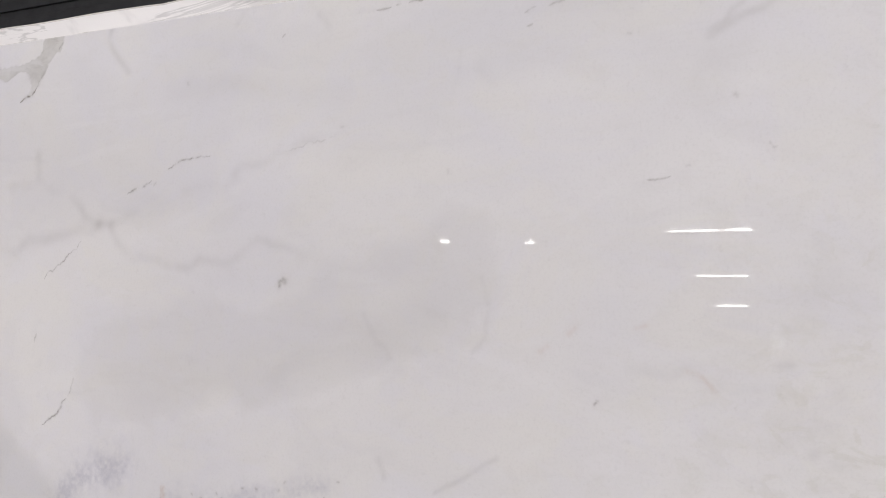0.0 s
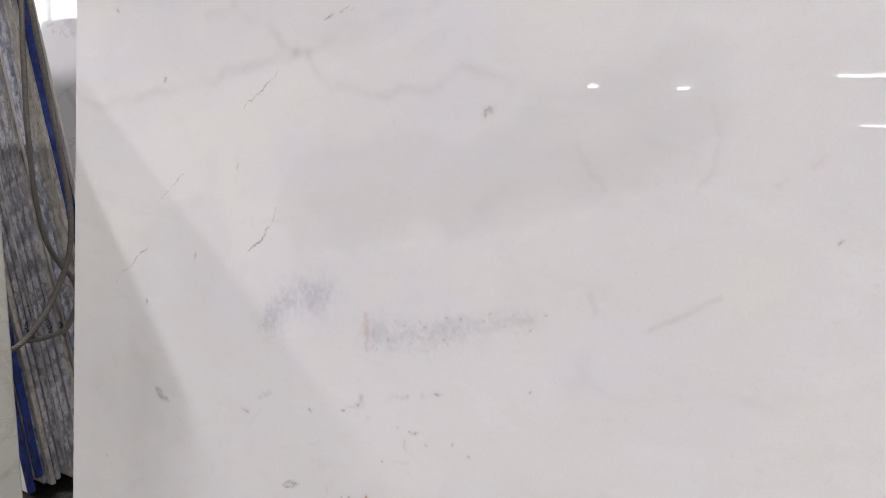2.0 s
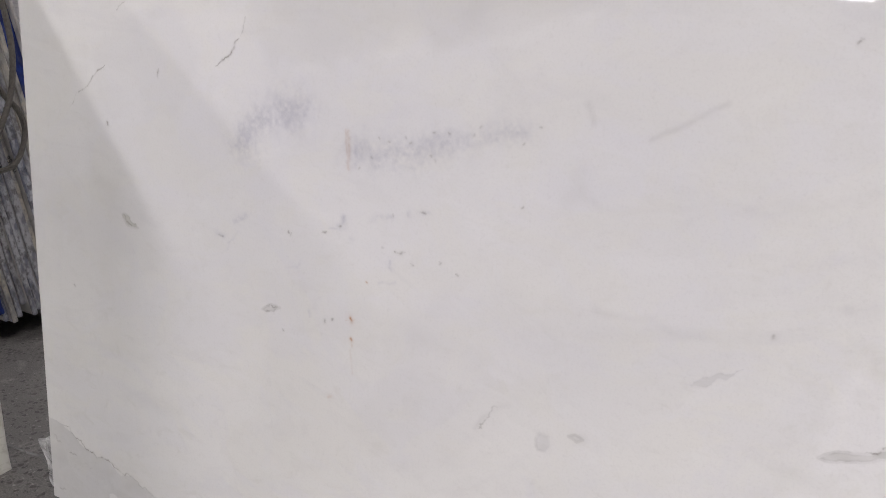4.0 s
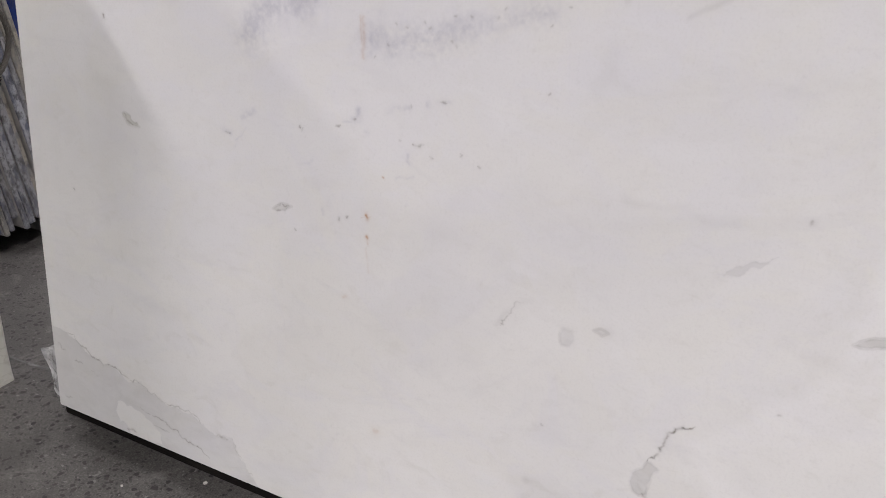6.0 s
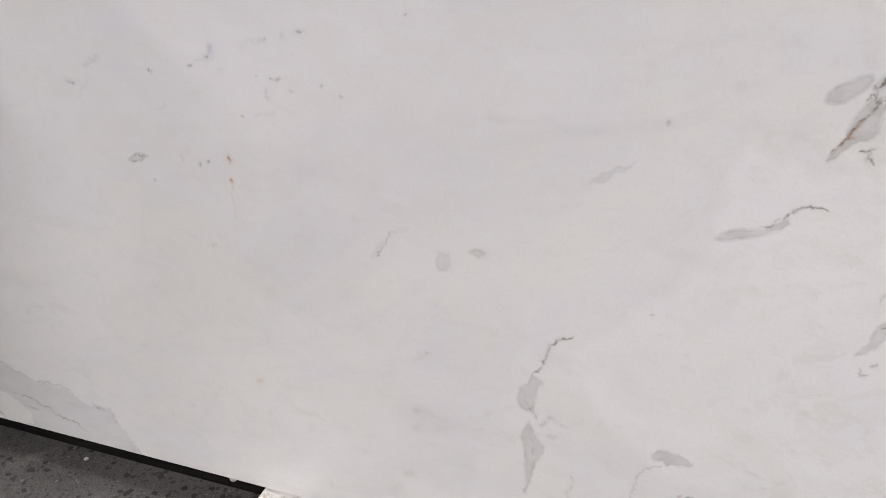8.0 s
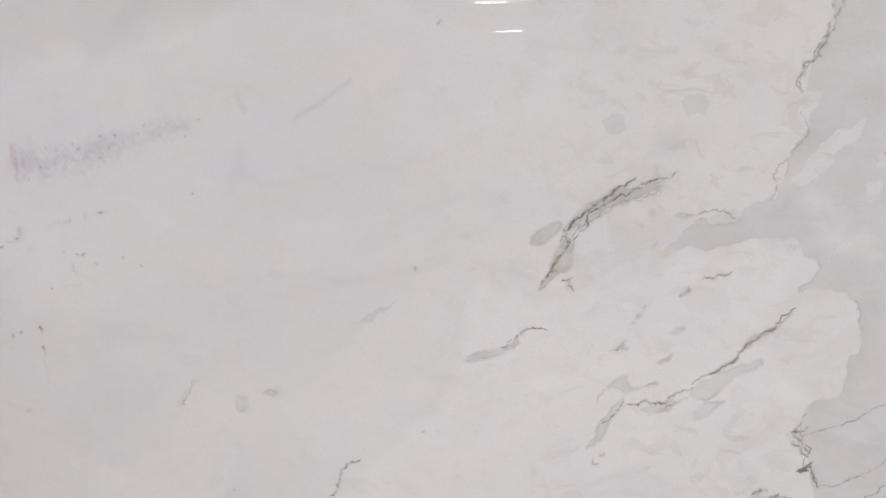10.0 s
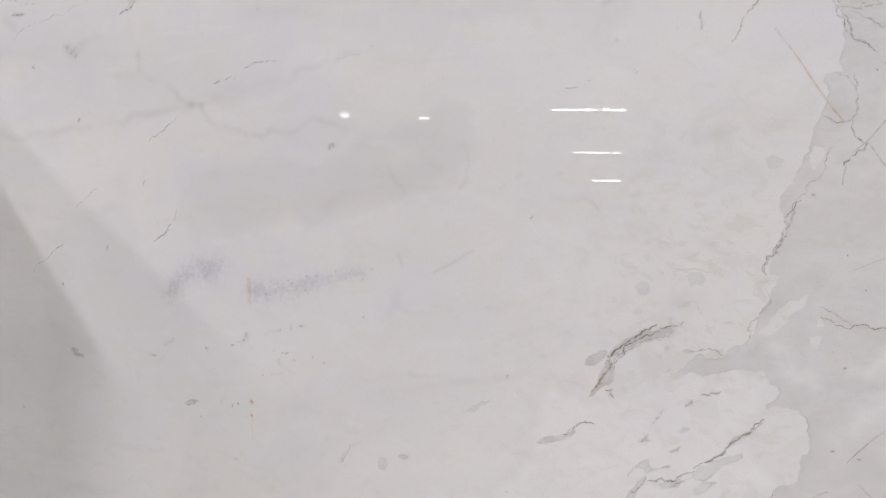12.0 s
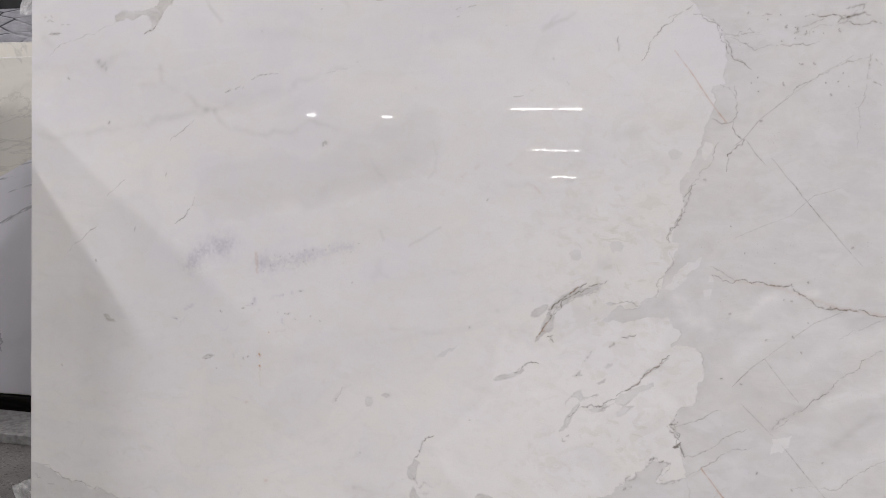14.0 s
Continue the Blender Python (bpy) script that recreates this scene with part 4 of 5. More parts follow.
tone([(1.16, 0.772), (1.34, 0.787), (1.465, 0.777), (1.557, 0.771), (1.537, 0.717), (1.438, 0.685), (1.315, 0.638), (1.206, 0.583), (1.162, 0.51), (1.039, 0.388), (0.894, 0.437), (0.959, 0.626)], 0.096)
tone([(0.037, 1.812), (0.547, 1.815), (1.338, 1.797), (1.867, 1.722), (1.803, 1.59), (1.344, 1.545), (0.999, 1.62), (0.717, 1.477), (0.398, 1.344), (0.059, 1.401)], 0.096)
tone([(0.009, 0.74), (0.287, 0.835), (0.422, 0.685), (0.219, 0.552), (0.009, 0.578)], 0.072)
tone([(1.709, 0.783), (1.789, 0.737), (1.866, 0.763), (1.975, 0.804), (2.081, 0.829), (2.199, 0.831), (2.237, 0.604), (2.037, 0.569), (1.928, 0.445), (2.023, 0.314), (1.899, 0.241), (1.673, 0.222), (1.535, 0.318), (1.484, 0.417), (1.629, 0.54)], -0.30)
zone([(0.33, 1.789), (0.347, 1.796), (0.373, 1.802), (0.425, 1.803), (0.465, 1.803), (0.492, 1.815), (0.501, 1.843), (0.513, 1.859), (0.562, 1.852), (0.556, 1.83), (0.533, 1.81), (0.518, 1.794), (0.507, 1.772), (0.497, 1.752), (0.481, 1.739), (0.464, 1.729), (0.46, 1.732), (0.475, 1.749), (0.467, 1.77), (0.456, 1.784), (0.427, 1.781), (0.393, 1.77), (0.375, 1.777), (0.349, 1.768), (0.324, 1.753), (0.335, 1.769)], 1.32, 0.12)
cloud([(0.492, 1.821), (0.488, 1.798), (0.473, 1.776)], 0.0114, 0.35)
vein([(0.446, 1.722), (0.46, 1.73), (0.477, 1.734), (0.489, 1.748)], 0.0043, 0.75)
vein([(0.489, 1.748), (0.503, 1.772), (0.518, 1.792)], 0.0028, 0.4)
vein([(0.557, 1.836), (0.545, 1.82)], 0.003, 0.35)
vein([(0.075, 1.657), (0.099, 1.681), (0.113, 1.69), (0.157, 1.706), (0.205, 1.715), (0.252, 1.724)], 0.0038, 0.5)
vein([(0.252, 1.724), (0.279, 1.742), (0.324, 1.753)], 0.0027, 0.3)
scratch([(0.07, 1.729), (0.095, 1.73), (0.121, 1.731)], 0.0088, 0.55)
vein([(0.053, 1.791), (0.062, 1.788)], 0.0044, 0.35)
vein([(0.078, 1.794), (0.085, 1.785)], 0.0044, 0.4)
vein([(0.064, 1.773), (0.075, 1.779), (0.091, 1.771)], 0.0059, 0.4)
vein([(0.118, 1.76), (0.134, 1.761)], 0.0043, 0.35)
vein([(0.142, 1.761), (0.158, 1.762)], 0.0043, 0.3)
cloud([(0.273, 1.634), (0.286, 1.621), (0.296, 1.61)], 0.0081, 0.25)
speck([(0.27, 1.634), (0.284, 1.617), (0.294, 1.625), (0.3, 1.607)], 0.0067, 0.22)
cloud([(0.26, 1.637), (0.27, 1.63)], 0.0081, 0.3)
cloud([(0.054, 1.717), (0.088, 1.688)], 0.0132, 0.2)
cloud([(0.103, 0.705), (0.242, 0.664), (0.333, 0.709)], 0.0921, 0.1)
cloud([(2.309, 0.986), (2.375, 0.972), (2.482, 0.965), (2.565, 0.937), (2.647, 0.906), (2.775, 0.888)], 0.0119, 0.3)
rust([(2.374, 0.977), (2.481, 0.969), (2.565, 0.941), (2.647, 0.914), (2.774, 0.897)], 0.0085, 0.12)
cloud([(2.541, 1.712), (2.639, 1.709), (2.736, 1.697)], 0.0157, 0.25)
vein([(2.309, 1.678), (2.377, 1.652), (2.482, 1.645), (2.57, 1.656)], 0.0041, 0.5)
vein([(2.243, 1.244), (2.269, 1.294), (2.301, 1.355), (2.33, 1.391)], 0.0037, 0.45)
cloud([(2.576, 0.862), (2.665, 0.844), (2.738, 0.817)], 0.0242, -0.3)

# the dark veins and their grey stains
stain([(1.926, 0.938), (1.899, 0.922), (1.874, 0.906), (1.857, 0.891), (1.847, 0.878), (1.839, 0.865), (1.845, 0.851), (1.851, 0.865), (1.863, 0.876), (1.883, 0.889), (1.907, 0.902), (1.935, 0.913), (1.987, 0.933), (1.993, 0.941)], 1.27)
stain([(1.84, 0.851), (1.829, 0.834), (1.821, 0.815), (1.818, 0.799), (1.811, 0.787), (1.802, 0.765), (1.815, 0.775), (1.828, 0.789), (1.845, 0.796), (1.855, 0.808), (1.856, 0.827), (1.853, 0.846)], 1.27)
stain([(1.787, 0.843), (1.79, 0.855), (1.803, 0.866), (1.817, 0.873), (1.836, 0.879), (1.838, 0.874), (1.831, 0.863), (1.822, 0.853), (1.81, 0.843), (1.797, 0.84)], 1.22)
stain([(1.677, 0.638), (1.692, 0.65), (1.712, 0.657), (1.736, 0.662), (1.756, 0.673), (1.768, 0.68), (1.771, 0.673), (1.761, 0.663), (1.741, 0.652), (1.716, 0.644), (1.696, 0.638)], 1.18)
stain([(1.919, 0.667), (1.93, 0.677), (1.942, 0.686), (1.941, 0.676), (1.946, 0.671), (1.929, 0.665)], 1.28)
stain([(1.99, 0.65), (2.005, 0.657), (2.017, 0.666), (2.013, 0.656), (1.998, 0.649)], 1.05)
stain([(2.012, 0.701), (2.022, 0.712), (2.035, 0.712), (2.03, 0.704), (2.02, 0.697)], 1)
stain([(2.055, 0.622), (2.073, 0.633), (2.097, 0.651), (2.117, 0.67), (2.126, 0.689), (2.135, 0.701), (2.159, 0.714), (2.175, 0.722), (2.187, 0.738), (2.198, 0.749), (2.195, 0.736), (2.18, 0.719), (2.16, 0.702), (2.14, 0.689), (2.127, 0.677), (2.118, 0.66), (2.101, 0.649), (2.08, 0.636)], 1.28)
stain([(2.05, 0.611), (2.063, 0.624), (2.095, 0.641), (2.116, 0.651), (2.134, 0.656), (2.155, 0.664), (2.156, 0.655), (2.136, 0.642), (2.118, 0.633), (2.102, 0.617), (2.085, 0.599), (2.074, 0.59), (2.055, 0.591), (2.046, 0.598)], 1)
stain([(2.054, 0.565), (2.071, 0.586), (2.101, 0.59), (2.087, 0.578), (2.07, 0.56), (2.055, 0.556)], 0.88)
stain([(1.963, 0.567), (1.986, 0.576), (2.009, 0.583), (2.02, 0.592), (2.025, 0.584), (2.014, 0.57), (1.999, 0.566), (1.98, 0.561)], 1.02)
stain([(1.909, 0.598), (1.92, 0.609), (1.935, 0.623), (1.95, 0.631), (1.948, 0.617), (1.952, 0.607), (1.971, 0.608), (1.952, 0.6), (1.945, 0.593), (1.936, 0.603), (1.924, 0.605)], 1.02)
stain([(1.973, 0.609), (1.982, 0.617), (1.993, 0.62), (1.998, 0.616), (1.989, 0.61)], 1.3)
stain([(1.941, 0.588), (1.94, 0.575), (1.93, 0.559), (1.921, 0.546), (1.916, 0.529), (1.907, 0.51), (1.896, 0.5), (1.884, 0.495), (1.891, 0.511), (1.9, 0.53), (1.909, 0.547), (1.92, 0.561), (1.931, 0.575)], 1.1)
stain([(1.429, 0.363), (1.44, 0.359), (1.448, 0.354), (1.439, 0.341), (1.436, 0.322), (1.434, 0.303), (1.423, 0.297), (1.413, 0.301), (1.405, 0.317), (1.407, 0.335), (1.421, 0.347)], 1.28)
stain([(1.424, 0.273), (1.428, 0.278), (1.435, 0.266), (1.442, 0.252), (1.451, 0.242), (1.458, 0.235), (1.454, 0.22), (1.444, 0.203), (1.439, 0.18), (1.436, 0.159), (1.432, 0.15), (1.428, 0.173), (1.426, 0.207), (1.419, 0.232), (1.415, 0.245), (1.418, 0.258)], 1.28)
stain([(1.628, 0.265), (1.638, 0.274), (1.651, 0.278), (1.665, 0.274), (1.681, 0.27), (1.693, 0.261), (1.687, 0.256), (1.665, 0.253), (1.653, 0.248), (1.647, 0.259), (1.64, 0.255), (1.631, 0.254)], 1.18)
stain([(1.862, 0.866), (1.892, 0.904), (1.937, 0.931), (1.975, 0.945), (2.013, 0.962), (1.998, 0.947), (1.961, 0.925), (1.915, 0.903), (1.878, 0.874)], 1.22)
crack([(1.95, 0.951), (1.926, 0.938), (1.916, 0.927), (1.904, 0.918), (1.89, 0.908), (1.875, 0.897), (1.858, 0.883), (1.851, 0.871), (1.844, 0.861), (1.847, 0.851)], 0.0017, 0.8)
crack([(1.835, 0.848), (1.847, 0.853), (1.85, 0.846), (1.846, 0.838), (1.839, 0.827), (1.83, 0.813), (1.823, 0.803), (1.818, 0.795), (1.811, 0.783), (1.803, 0.766)], 0.0017, 0.85)
crack([(1.84, 0.868), (1.847, 0.857)], 0.002, 0.6)
crack([(1.869, 0.88), (1.859, 0.866), (1.856, 0.85), (1.857, 0.835)], 0.0014, 0.4)
crack([(1.844, 0.853), (1.849, 0.849), (1.846, 0.845)], 0.0035, 0.9)
crack([(1.838, 0.782), (1.849, 0.784), (1.854, 0.786), (1.849, 0.779), (1.854, 0.772), (1.858, 0.766)], 0.0016, 0.8)
crack([(1.987, 0.933), (1.97, 0.926), (1.946, 0.917)], 0.0012, 0.4)
crack([(1.732, 0.662), (1.752, 0.675), (1.763, 0.68), (1.768, 0.687), (1.776, 0.693), (1.787, 0.699), (1.803, 0.7), (1.815, 0.698)], 0.0014, 0.75)
crack([(1.942, 0.67), (1.954, 0.672)], 0.001, 0.35)
crack([(1.95, 0.715), (1.958, 0.723), (1.967, 0.736), (1.973, 0.746)], 0.0032, 0.33)
crack([(2.024, 0.763), (2.034, 0.769), (2.038, 0.779)], 0.0028, 0.35)
crack([(2.058, 0.791), (2.061, 0.796), (2.081, 0.8), (2.102, 0.805)], 0.0015, 0.5)
crack([(2.05, 0.617), (2.066, 0.631), (2.087, 0.64), (2.104, 0.653), (2.118, 0.664), (2.128, 0.681), (2.134, 0.691), (2.149, 0.702), (2.166, 0.712), (2.178, 0.726), (2.2, 0.749)], 0.0014, 0.72)
crack([(1.94, 0.571), (1.954, 0.576), (1.966, 0.576), (1.979, 0.586), (1.986, 0.579), (2.001, 0.582), (2.013, 0.586), (2.019, 0.595), (2.028, 0.601), (2.039, 0.606), (2.051, 0.611)], 0.0013, 0.6)
crack([(2.001, 0.572), (2.01, 0.571), (2.021, 0.579), (2.032, 0.588), (2.046, 0.592)], 0.0011, 0.45)
crack([(1.941, 0.588), (1.94, 0.577), (1.928, 0.558), (1.921, 0.547), (1.909, 0.54)], 0.0012, 0.5)
crack([(1.916, 0.602), (1.905, 0.591), (1.9, 0.578)], 0.0014, 0.25)
crack([(1.893, 0.477), (1.896, 0.465), (1.905, 0.468)], 0.0016, 0.3)
crack([(1.905, 0.481), (1.915, 0.488)], 0.0016, 0.3)
crack([(1.492, 0.448), (1.481, 0.44), (1.462, 0.428), (1.455, 0.424), (1.449, 0.41), (1.45, 0.4), (1.444, 0.385), (1.439, 0.372), (1.428, 0.363)], 0.0015, 0.7)
crack([(1.428, 0.302), (1.437, 0.292), (1.441, 0.285)], 0.0026, 0.35)
crack([(1.439, 0.274), (1.461, 0.292), (1.475, 0.287), (1.493, 0.28)], 0.003, 0.2)
crack([(1.44, 0.258), (1.464, 0.257), (1.478, 0.259)], 0.003, 0.2)
crack([(1.435, 0.154), (1.426, 0.135)], 0.002, 0.3)
crack([(1.432, 0.246), (1.438, 0.213)], 0.0012, 0.3)
crack([(1.647, 0.248), (1.631, 0.241), (1.619, 0.231), (1.611, 0.217), (1.607, 0.195), (1.604, 0.167)], 0.0018, 0.2)
crack([(1.504, 0.191), (1.509, 0.175), (1.498, 0.153), (1.503, 0.142), (1.495, 0.114)], 0.0026, 0.28)
crack([(1.604, 0.161), (1.638, 0.17), (1.659, 0.18), (1.67, 0.19), (1.689, 0.198), (1.7, 0.201), (1.712, 0.196), (1.74, 0.193), (1.763, 0.189)], 0.0013, 0.6)
crack([(1.764, 0.182), (1.782, 0.191), (1.8, 0.199), (1.808, 0.21), (1.822, 0.217), (1.844, 0.224), (1.853, 0.215), (1.867, 0.21), (1.884, 0.215), (1.902, 0.219)], 0.0013, 0.75)
crack([(1.923, 0.243), (1.94, 0.25), (1.956, 0.258), (1.965, 0.259)], 0.0018, 0.8)
crack([(1.945, 0.234), (1.962, 0.24), (1.976, 0.237), (1.963, 0.233)], 0.0026, 0.55)
crack([(2.019, 0.285), (2.028, 0.275), (2.046, 0.271), (2.067, 0.271), (2.1, 0.274), (2.122, 0.271), (2.139, 0.266), (2.151, 0.26)], 0.0014, 0.6)
crack([(2.165, 0.292), (2.179, 0.283), (2.192, 0.274), (2.209, 0.27), (2.234, 0.27)], 0.0014, 0.5)
crack([(1.898, 0.219), (1.923, 0.232), (1.94, 0.243)], 0.0011, 0.5)
crack([(2.067, 0.344), (2.078, 0.355), (2.089, 0.371), (2.1, 0.379)], 0.0026, 0.5)
crack([(2.094, 0.364), (2.109, 0.37), (2.12, 0.383), (2.115, 0.392)], 0.002, 0.5)
crack([(2.081, 0.335), (2.092, 0.343), (2.104, 0.348)], 0.0028, 0.55)
crack([(2.138, 0.401), (2.148, 0.415), (2.156, 0.425)], 0.0018, 0.45)
crack([(2.154, 0.431), (2.165, 0.438), (2.177, 0.436)], 0.0028, 0.5)
crack([(2.178, 0.43), (2.186, 0.43), (2.194, 0.437)], 0.002, 0.65)
crack([(2.185, 0.433), (2.201, 0.431), (2.214, 0.429), (2.204, 0.417), (2.19, 0.402), (2.18, 0.387), (2.176, 0.375)], 0.0014, 0.45)
crack([(2.17, 0.37), (2.187, 0.366), (2.21, 0.373), (2.229, 0.379), (2.248, 0.387), (2.263, 0.393)], 0.0018, 0.5)
crack([(2.23, 0.555), (2.226, 0.548), (2.213, 0.545), (2.211, 0.536), (2.221, 0.531), (2.228, 0.52), (2.234, 0.513)], 0.0017, 0.85)
crack([(2.242, 0.494), (2.232, 0.486), (2.223, 0.479), (2.236, 0.481), (2.243, 0.475)], 0.0017, 0.85)
crack([(1.847, 0.849), (1.877, 0.89), (1.915, 0.915), (1.953, 0.935), (2.01, 0.96)], 0.0014, 0.75)
crack([(1.87, 0.867), (1.908, 0.896), (1.961, 0.922)], 0.0012, 0.4)
rust([(1.839, 0.827), (1.83, 0.813), (1.823, 0.803), (1.818, 0.795), (1.807, 0.775)], 0.003, 0.4)
rust([(1.821, 0.801), (1.828, 0.799)], 0.004, 0.45)
rust([(1.926, 0.938), (1.916, 0.927), (1.904, 0.918)], 0.003, 0.3)
rust([(2.104, 0.653), (2.128, 0.681), (2.149, 0.702), (2.178, 0.726)], 0.0025, 0.2)
speck([(1.844, 0.224), (2.004, 0.226), (2.012, 0.203), (1.947, 0.179), (1.946, 0.22), (2.01, 0.265)], 0.0016, 0.9)
mauve([(0.633, 0.949), (0.661, 0.984), (0.714, 1.007), (0.766, 1.023)], 0.028, 0.75)
mauve([(0.889, 0.966), (0.958, 0.973), (1.013, 0.983), (1.066, 0.999)], 0.023, 0.6)
mauve([(1.076, 1.003), (1.135, 1.021), (1.202, 1.035)], 0.015, 0.5)
stain([(2.005, 0.892), (2.019, 0.898), (2.037, 0.893), (2.02, 0.889)], 0.9)
crack([(2.03, 0.893), (2.054, 0.898), (2.081, 0.9), (2.087, 0.905)], 0.0011, 0.4)
crack([(2.085, 0.9), (2.097, 0.891), (2.105, 0.887)], 0.0015, 0.35)
shade_along([(2.324, 1.694), (2.337, 1.633), (2.34, 1.539), (2.31, 1.471), (2.271, 1.366), (2.244, 1.251), (2.225, 1.154), (2.203, 1.083), (2.221, 1.047), (2.187, 0.98), (2.17, 0.921), (2.159, 0.919), (2.125, 0.894), (2.099, 0.879), (2.034, 0.858), (2.054, 0.843), (2.124, 0.852), (2.204, 0.862), (2.217, 0.775), (2.303, 0.762), (2.298, 0.687), (2.251, 0.597), (2.25, 0.499), (2.266, 0.417)], 0.035, 0.16)
shade_along([(1.659, 0.164), (1.699, 0.185), (1.768, 0.174), (1.809, 0.194), (1.859, 0.197), (1.903, 0.207), (1.966, 0.247), (2.018, 0.291), (2.069, 0.33), (2.107, 0.358), (2.136, 0.388)], 0.03, 0.14)
# the grey corner and the small marks above it
zone([(0.012, 0.213), (0.052, 0.209), (0.097, 0.19), (0.132, 0.171), (0.186, 0.165), (0.23, 0.153), (0.265, 0.145), (0.309, 0.14), (0.339, 0.13), (0.392, 0.121), (0.442, 0.121), (0.466, 0.106), (0.497, 0.093), (0.529, 0.097), (0.556, 0.099), (0.565, 0.074), (0.59, 0.048), (0.612, 0.021), (0.635, 0.001), (0.665, -0.023), (0.29, -0.078), (-0.079, -0.048), (-0.035, 0.22)], 1, 0.12)
white([(0.209, 0.076), (0.253, 0.079), (0.284, 0.071), (0.321, 0.051), (0.342, 0.032), (0.344, 0.009), (0.317, 0.005), (0.277, 0.002), (0.245, 0.006), (0.234, 0.022), (0.212, 0.025)])
stain([(0.678, 0.636), (0.693, 0.648), (0.713, 0.652), (0.723, 0.649), (0.706, 0.639), (0.689, 0.634)], 1.0)
mauve([(0.612, 0.797), (0.625, 0.806), (0.639, 0.816)], 0.006, 0.5)
mauve([(0.563, 0.769), (0.581, 0.765)], 0.005, 0.6)
mauve([(0.589, 0.738), (0.604, 0.761), (0.618, 0.78)], 0.002, 0.4)
mauve([(0.835, 0.822), (0.856, 0.826)], 0.0022, 0.45)
mauve([(0.856, 0.829), (0.865, 0.835), (0.866, 0.847)], 0.006, 0.6)
mauve([(0.93, 0.853), (0.946, 0.86), (0.967, 0.864)], 0.005, 0.55)
mauve([(0.999, 0.872), (1.0, 0.876)], 0.004, 0.45)
mauve([(1.019, 0.878), (1.029, 0.878), (1.039, 0.883)], 0.004, 0.5)
mauve([(0.966, 0.786), (0.965, 0.775), (0.97, 0.77)], 0.0025, 0.55)
mauve([(0.945, 0.742), (0.978, 0.75)], 0.0025, 0.3)
mauve([(0.739, 0.731), (0.77, 0.744)], 0.0025, 0.25)
mauve([(0.791, 0.657), (0.794, 0.648)], 0.003, 0.45)
mauve([(0.826, 0.65), (0.83, 0.651)], 0.002, 0.3)
mauve([(0.882, 0.811), (0.888, 0.809)], 0.004, 0.25)
crack([(0.567, 0.765), (0.581, 0.765)], 0.00127, 0.4)
crack([(0.746, 0.791), (0.75, 0.8)], 0.00127, 0.35)
crack([(0.819, 0.812), (0.83, 0.816)], 0.00153, 0.42)
crack([(0.856, 0.829), (0.862, 0.831)], 0.00153, 0.5)
crack([(0.97, 0.864), (0.969, 0.87)], 0.00119, 0.55)
crack([(1.021, 0.878), (1.035, 0.88)], 0.00153, 0.5)
crack([(0.948, 0.808), (0.953, 0.807)], 0.00153, 0.5)
crack([(0.974, 0.805), (0.986, 0.803), (0.997, 0.807)], 0.00204, 0.5)
crack([(1.007, 0.789), (1.015, 0.787)], 0.00136, 0.42)
crack([(1.063, 0.803), (1.067, 0.802)], 0.00111, 0.4)
crack([(0.689, 0.646), (0.7, 0.65), (0.706, 0.646), (0.716, 0.649)], 0.00136, 0.6)
crack([(0.68, 0.635), (0.695, 0.636), (0.712, 0.644)], 0.00119, 0.5)
crack([(0.728, 0.609), (0.733, 0.604)], 0.00153, 0.5)
crack([(0.843, 0.653), (0.846, 0.655)], 0.00136, 0.35)
crack([(0.885, 0.665), (0.889, 0.662)], 0.00094, 0.5)
crack([(0.052, 0.209), (0.097, 0.19), (0.132, 0.171), (0.186, 0.165), (0.23, 0.153), (0.265, 0.145), (0.309, 0.14)], 0.00119, 0.55)
crack([(0.309, 0.14), (0.339, 0.13), (0.392, 0.121), (0.442, 0.121)], 0.00102, 0.4)
crack([(0.282, 0.085), (0.32, 0.076), (0.363, 0.068), (0.404, 0.053), (0.453, 0.042), (0.489, 0.025)], 0.00111, 0.45)
crack([(0.442, 0.121), (0.458, 0.118), (0.467, 0.104)], 0.00102, 0.35)
crack([(0.017, 0.175), (0.044, 0.16)], 0.00102, 0.3)
crack([(0.071, 0.141), (0.099, 0.141)], 0.00102, 0.3)
crack([(0.127, 0.132), (0.154, 0.126)], 0.00102, 0.32)
crack([(0.513, 0.091), (0.545, 0.091)], 0.00213, 0.3)
crack([(0.233, 0.012), (0.264, 0.012)], 0.0017, 0.35)
crack([(0.556, 0.099), (0.565, 0.074), (0.59, 0.048), (0.612, 0.021)], 0.00102, 0.3)
crack([(0.321, 0.051), (0.37, 0.049)], 0.00102, 0.3)
crack([(0.025, 0.033), (0.051, 0.035)], 0.00127, 0.3)
rust([(0.886, 0.664), (0.889, 0.66)], 0.0045, 1)
rust([(0.876, 0.658), (0.895, 0.663)], 0.002, 0.4)
rust([(0.888, 0.626), (0.89, 0.623)], 0.003, 0.9)
rust([(0.889, 0.62), (0.891, 0.612)], 0.003, 0.25)
rust([(0.918, 0.739), (0.92, 0.738)], 0.0022, 0.6)
rust([(0.887, 0.603), (0.894, 0.559)], 0.004, 0.08)
rust([(0.84, 0.498), (0.847, 0.502)], 0.006, 0.2)
speck([(1.096, 0.788)], 0.001, 0.6)
cloud([(2.494, 0.559), (2.567, 0.624), (2.643, 0.68), (2.709, 0.751), (2.765, 0.797)], 0.011, 0.42)
crack([(2.494, 0.559), (2.536, 0.599), (2.567, 0.618)], 0.0017, 0.4)
cloud([(2.609, 0.498), (2.685, 0.55), (2.729, 0.594), (2.774, 0.625)], 0.009, 0.3)
crack([(2.217, 0.557), (2.202, 0.539), (2.22, 0.521), (2.235, 0.503)], 0.0016, 0.85)
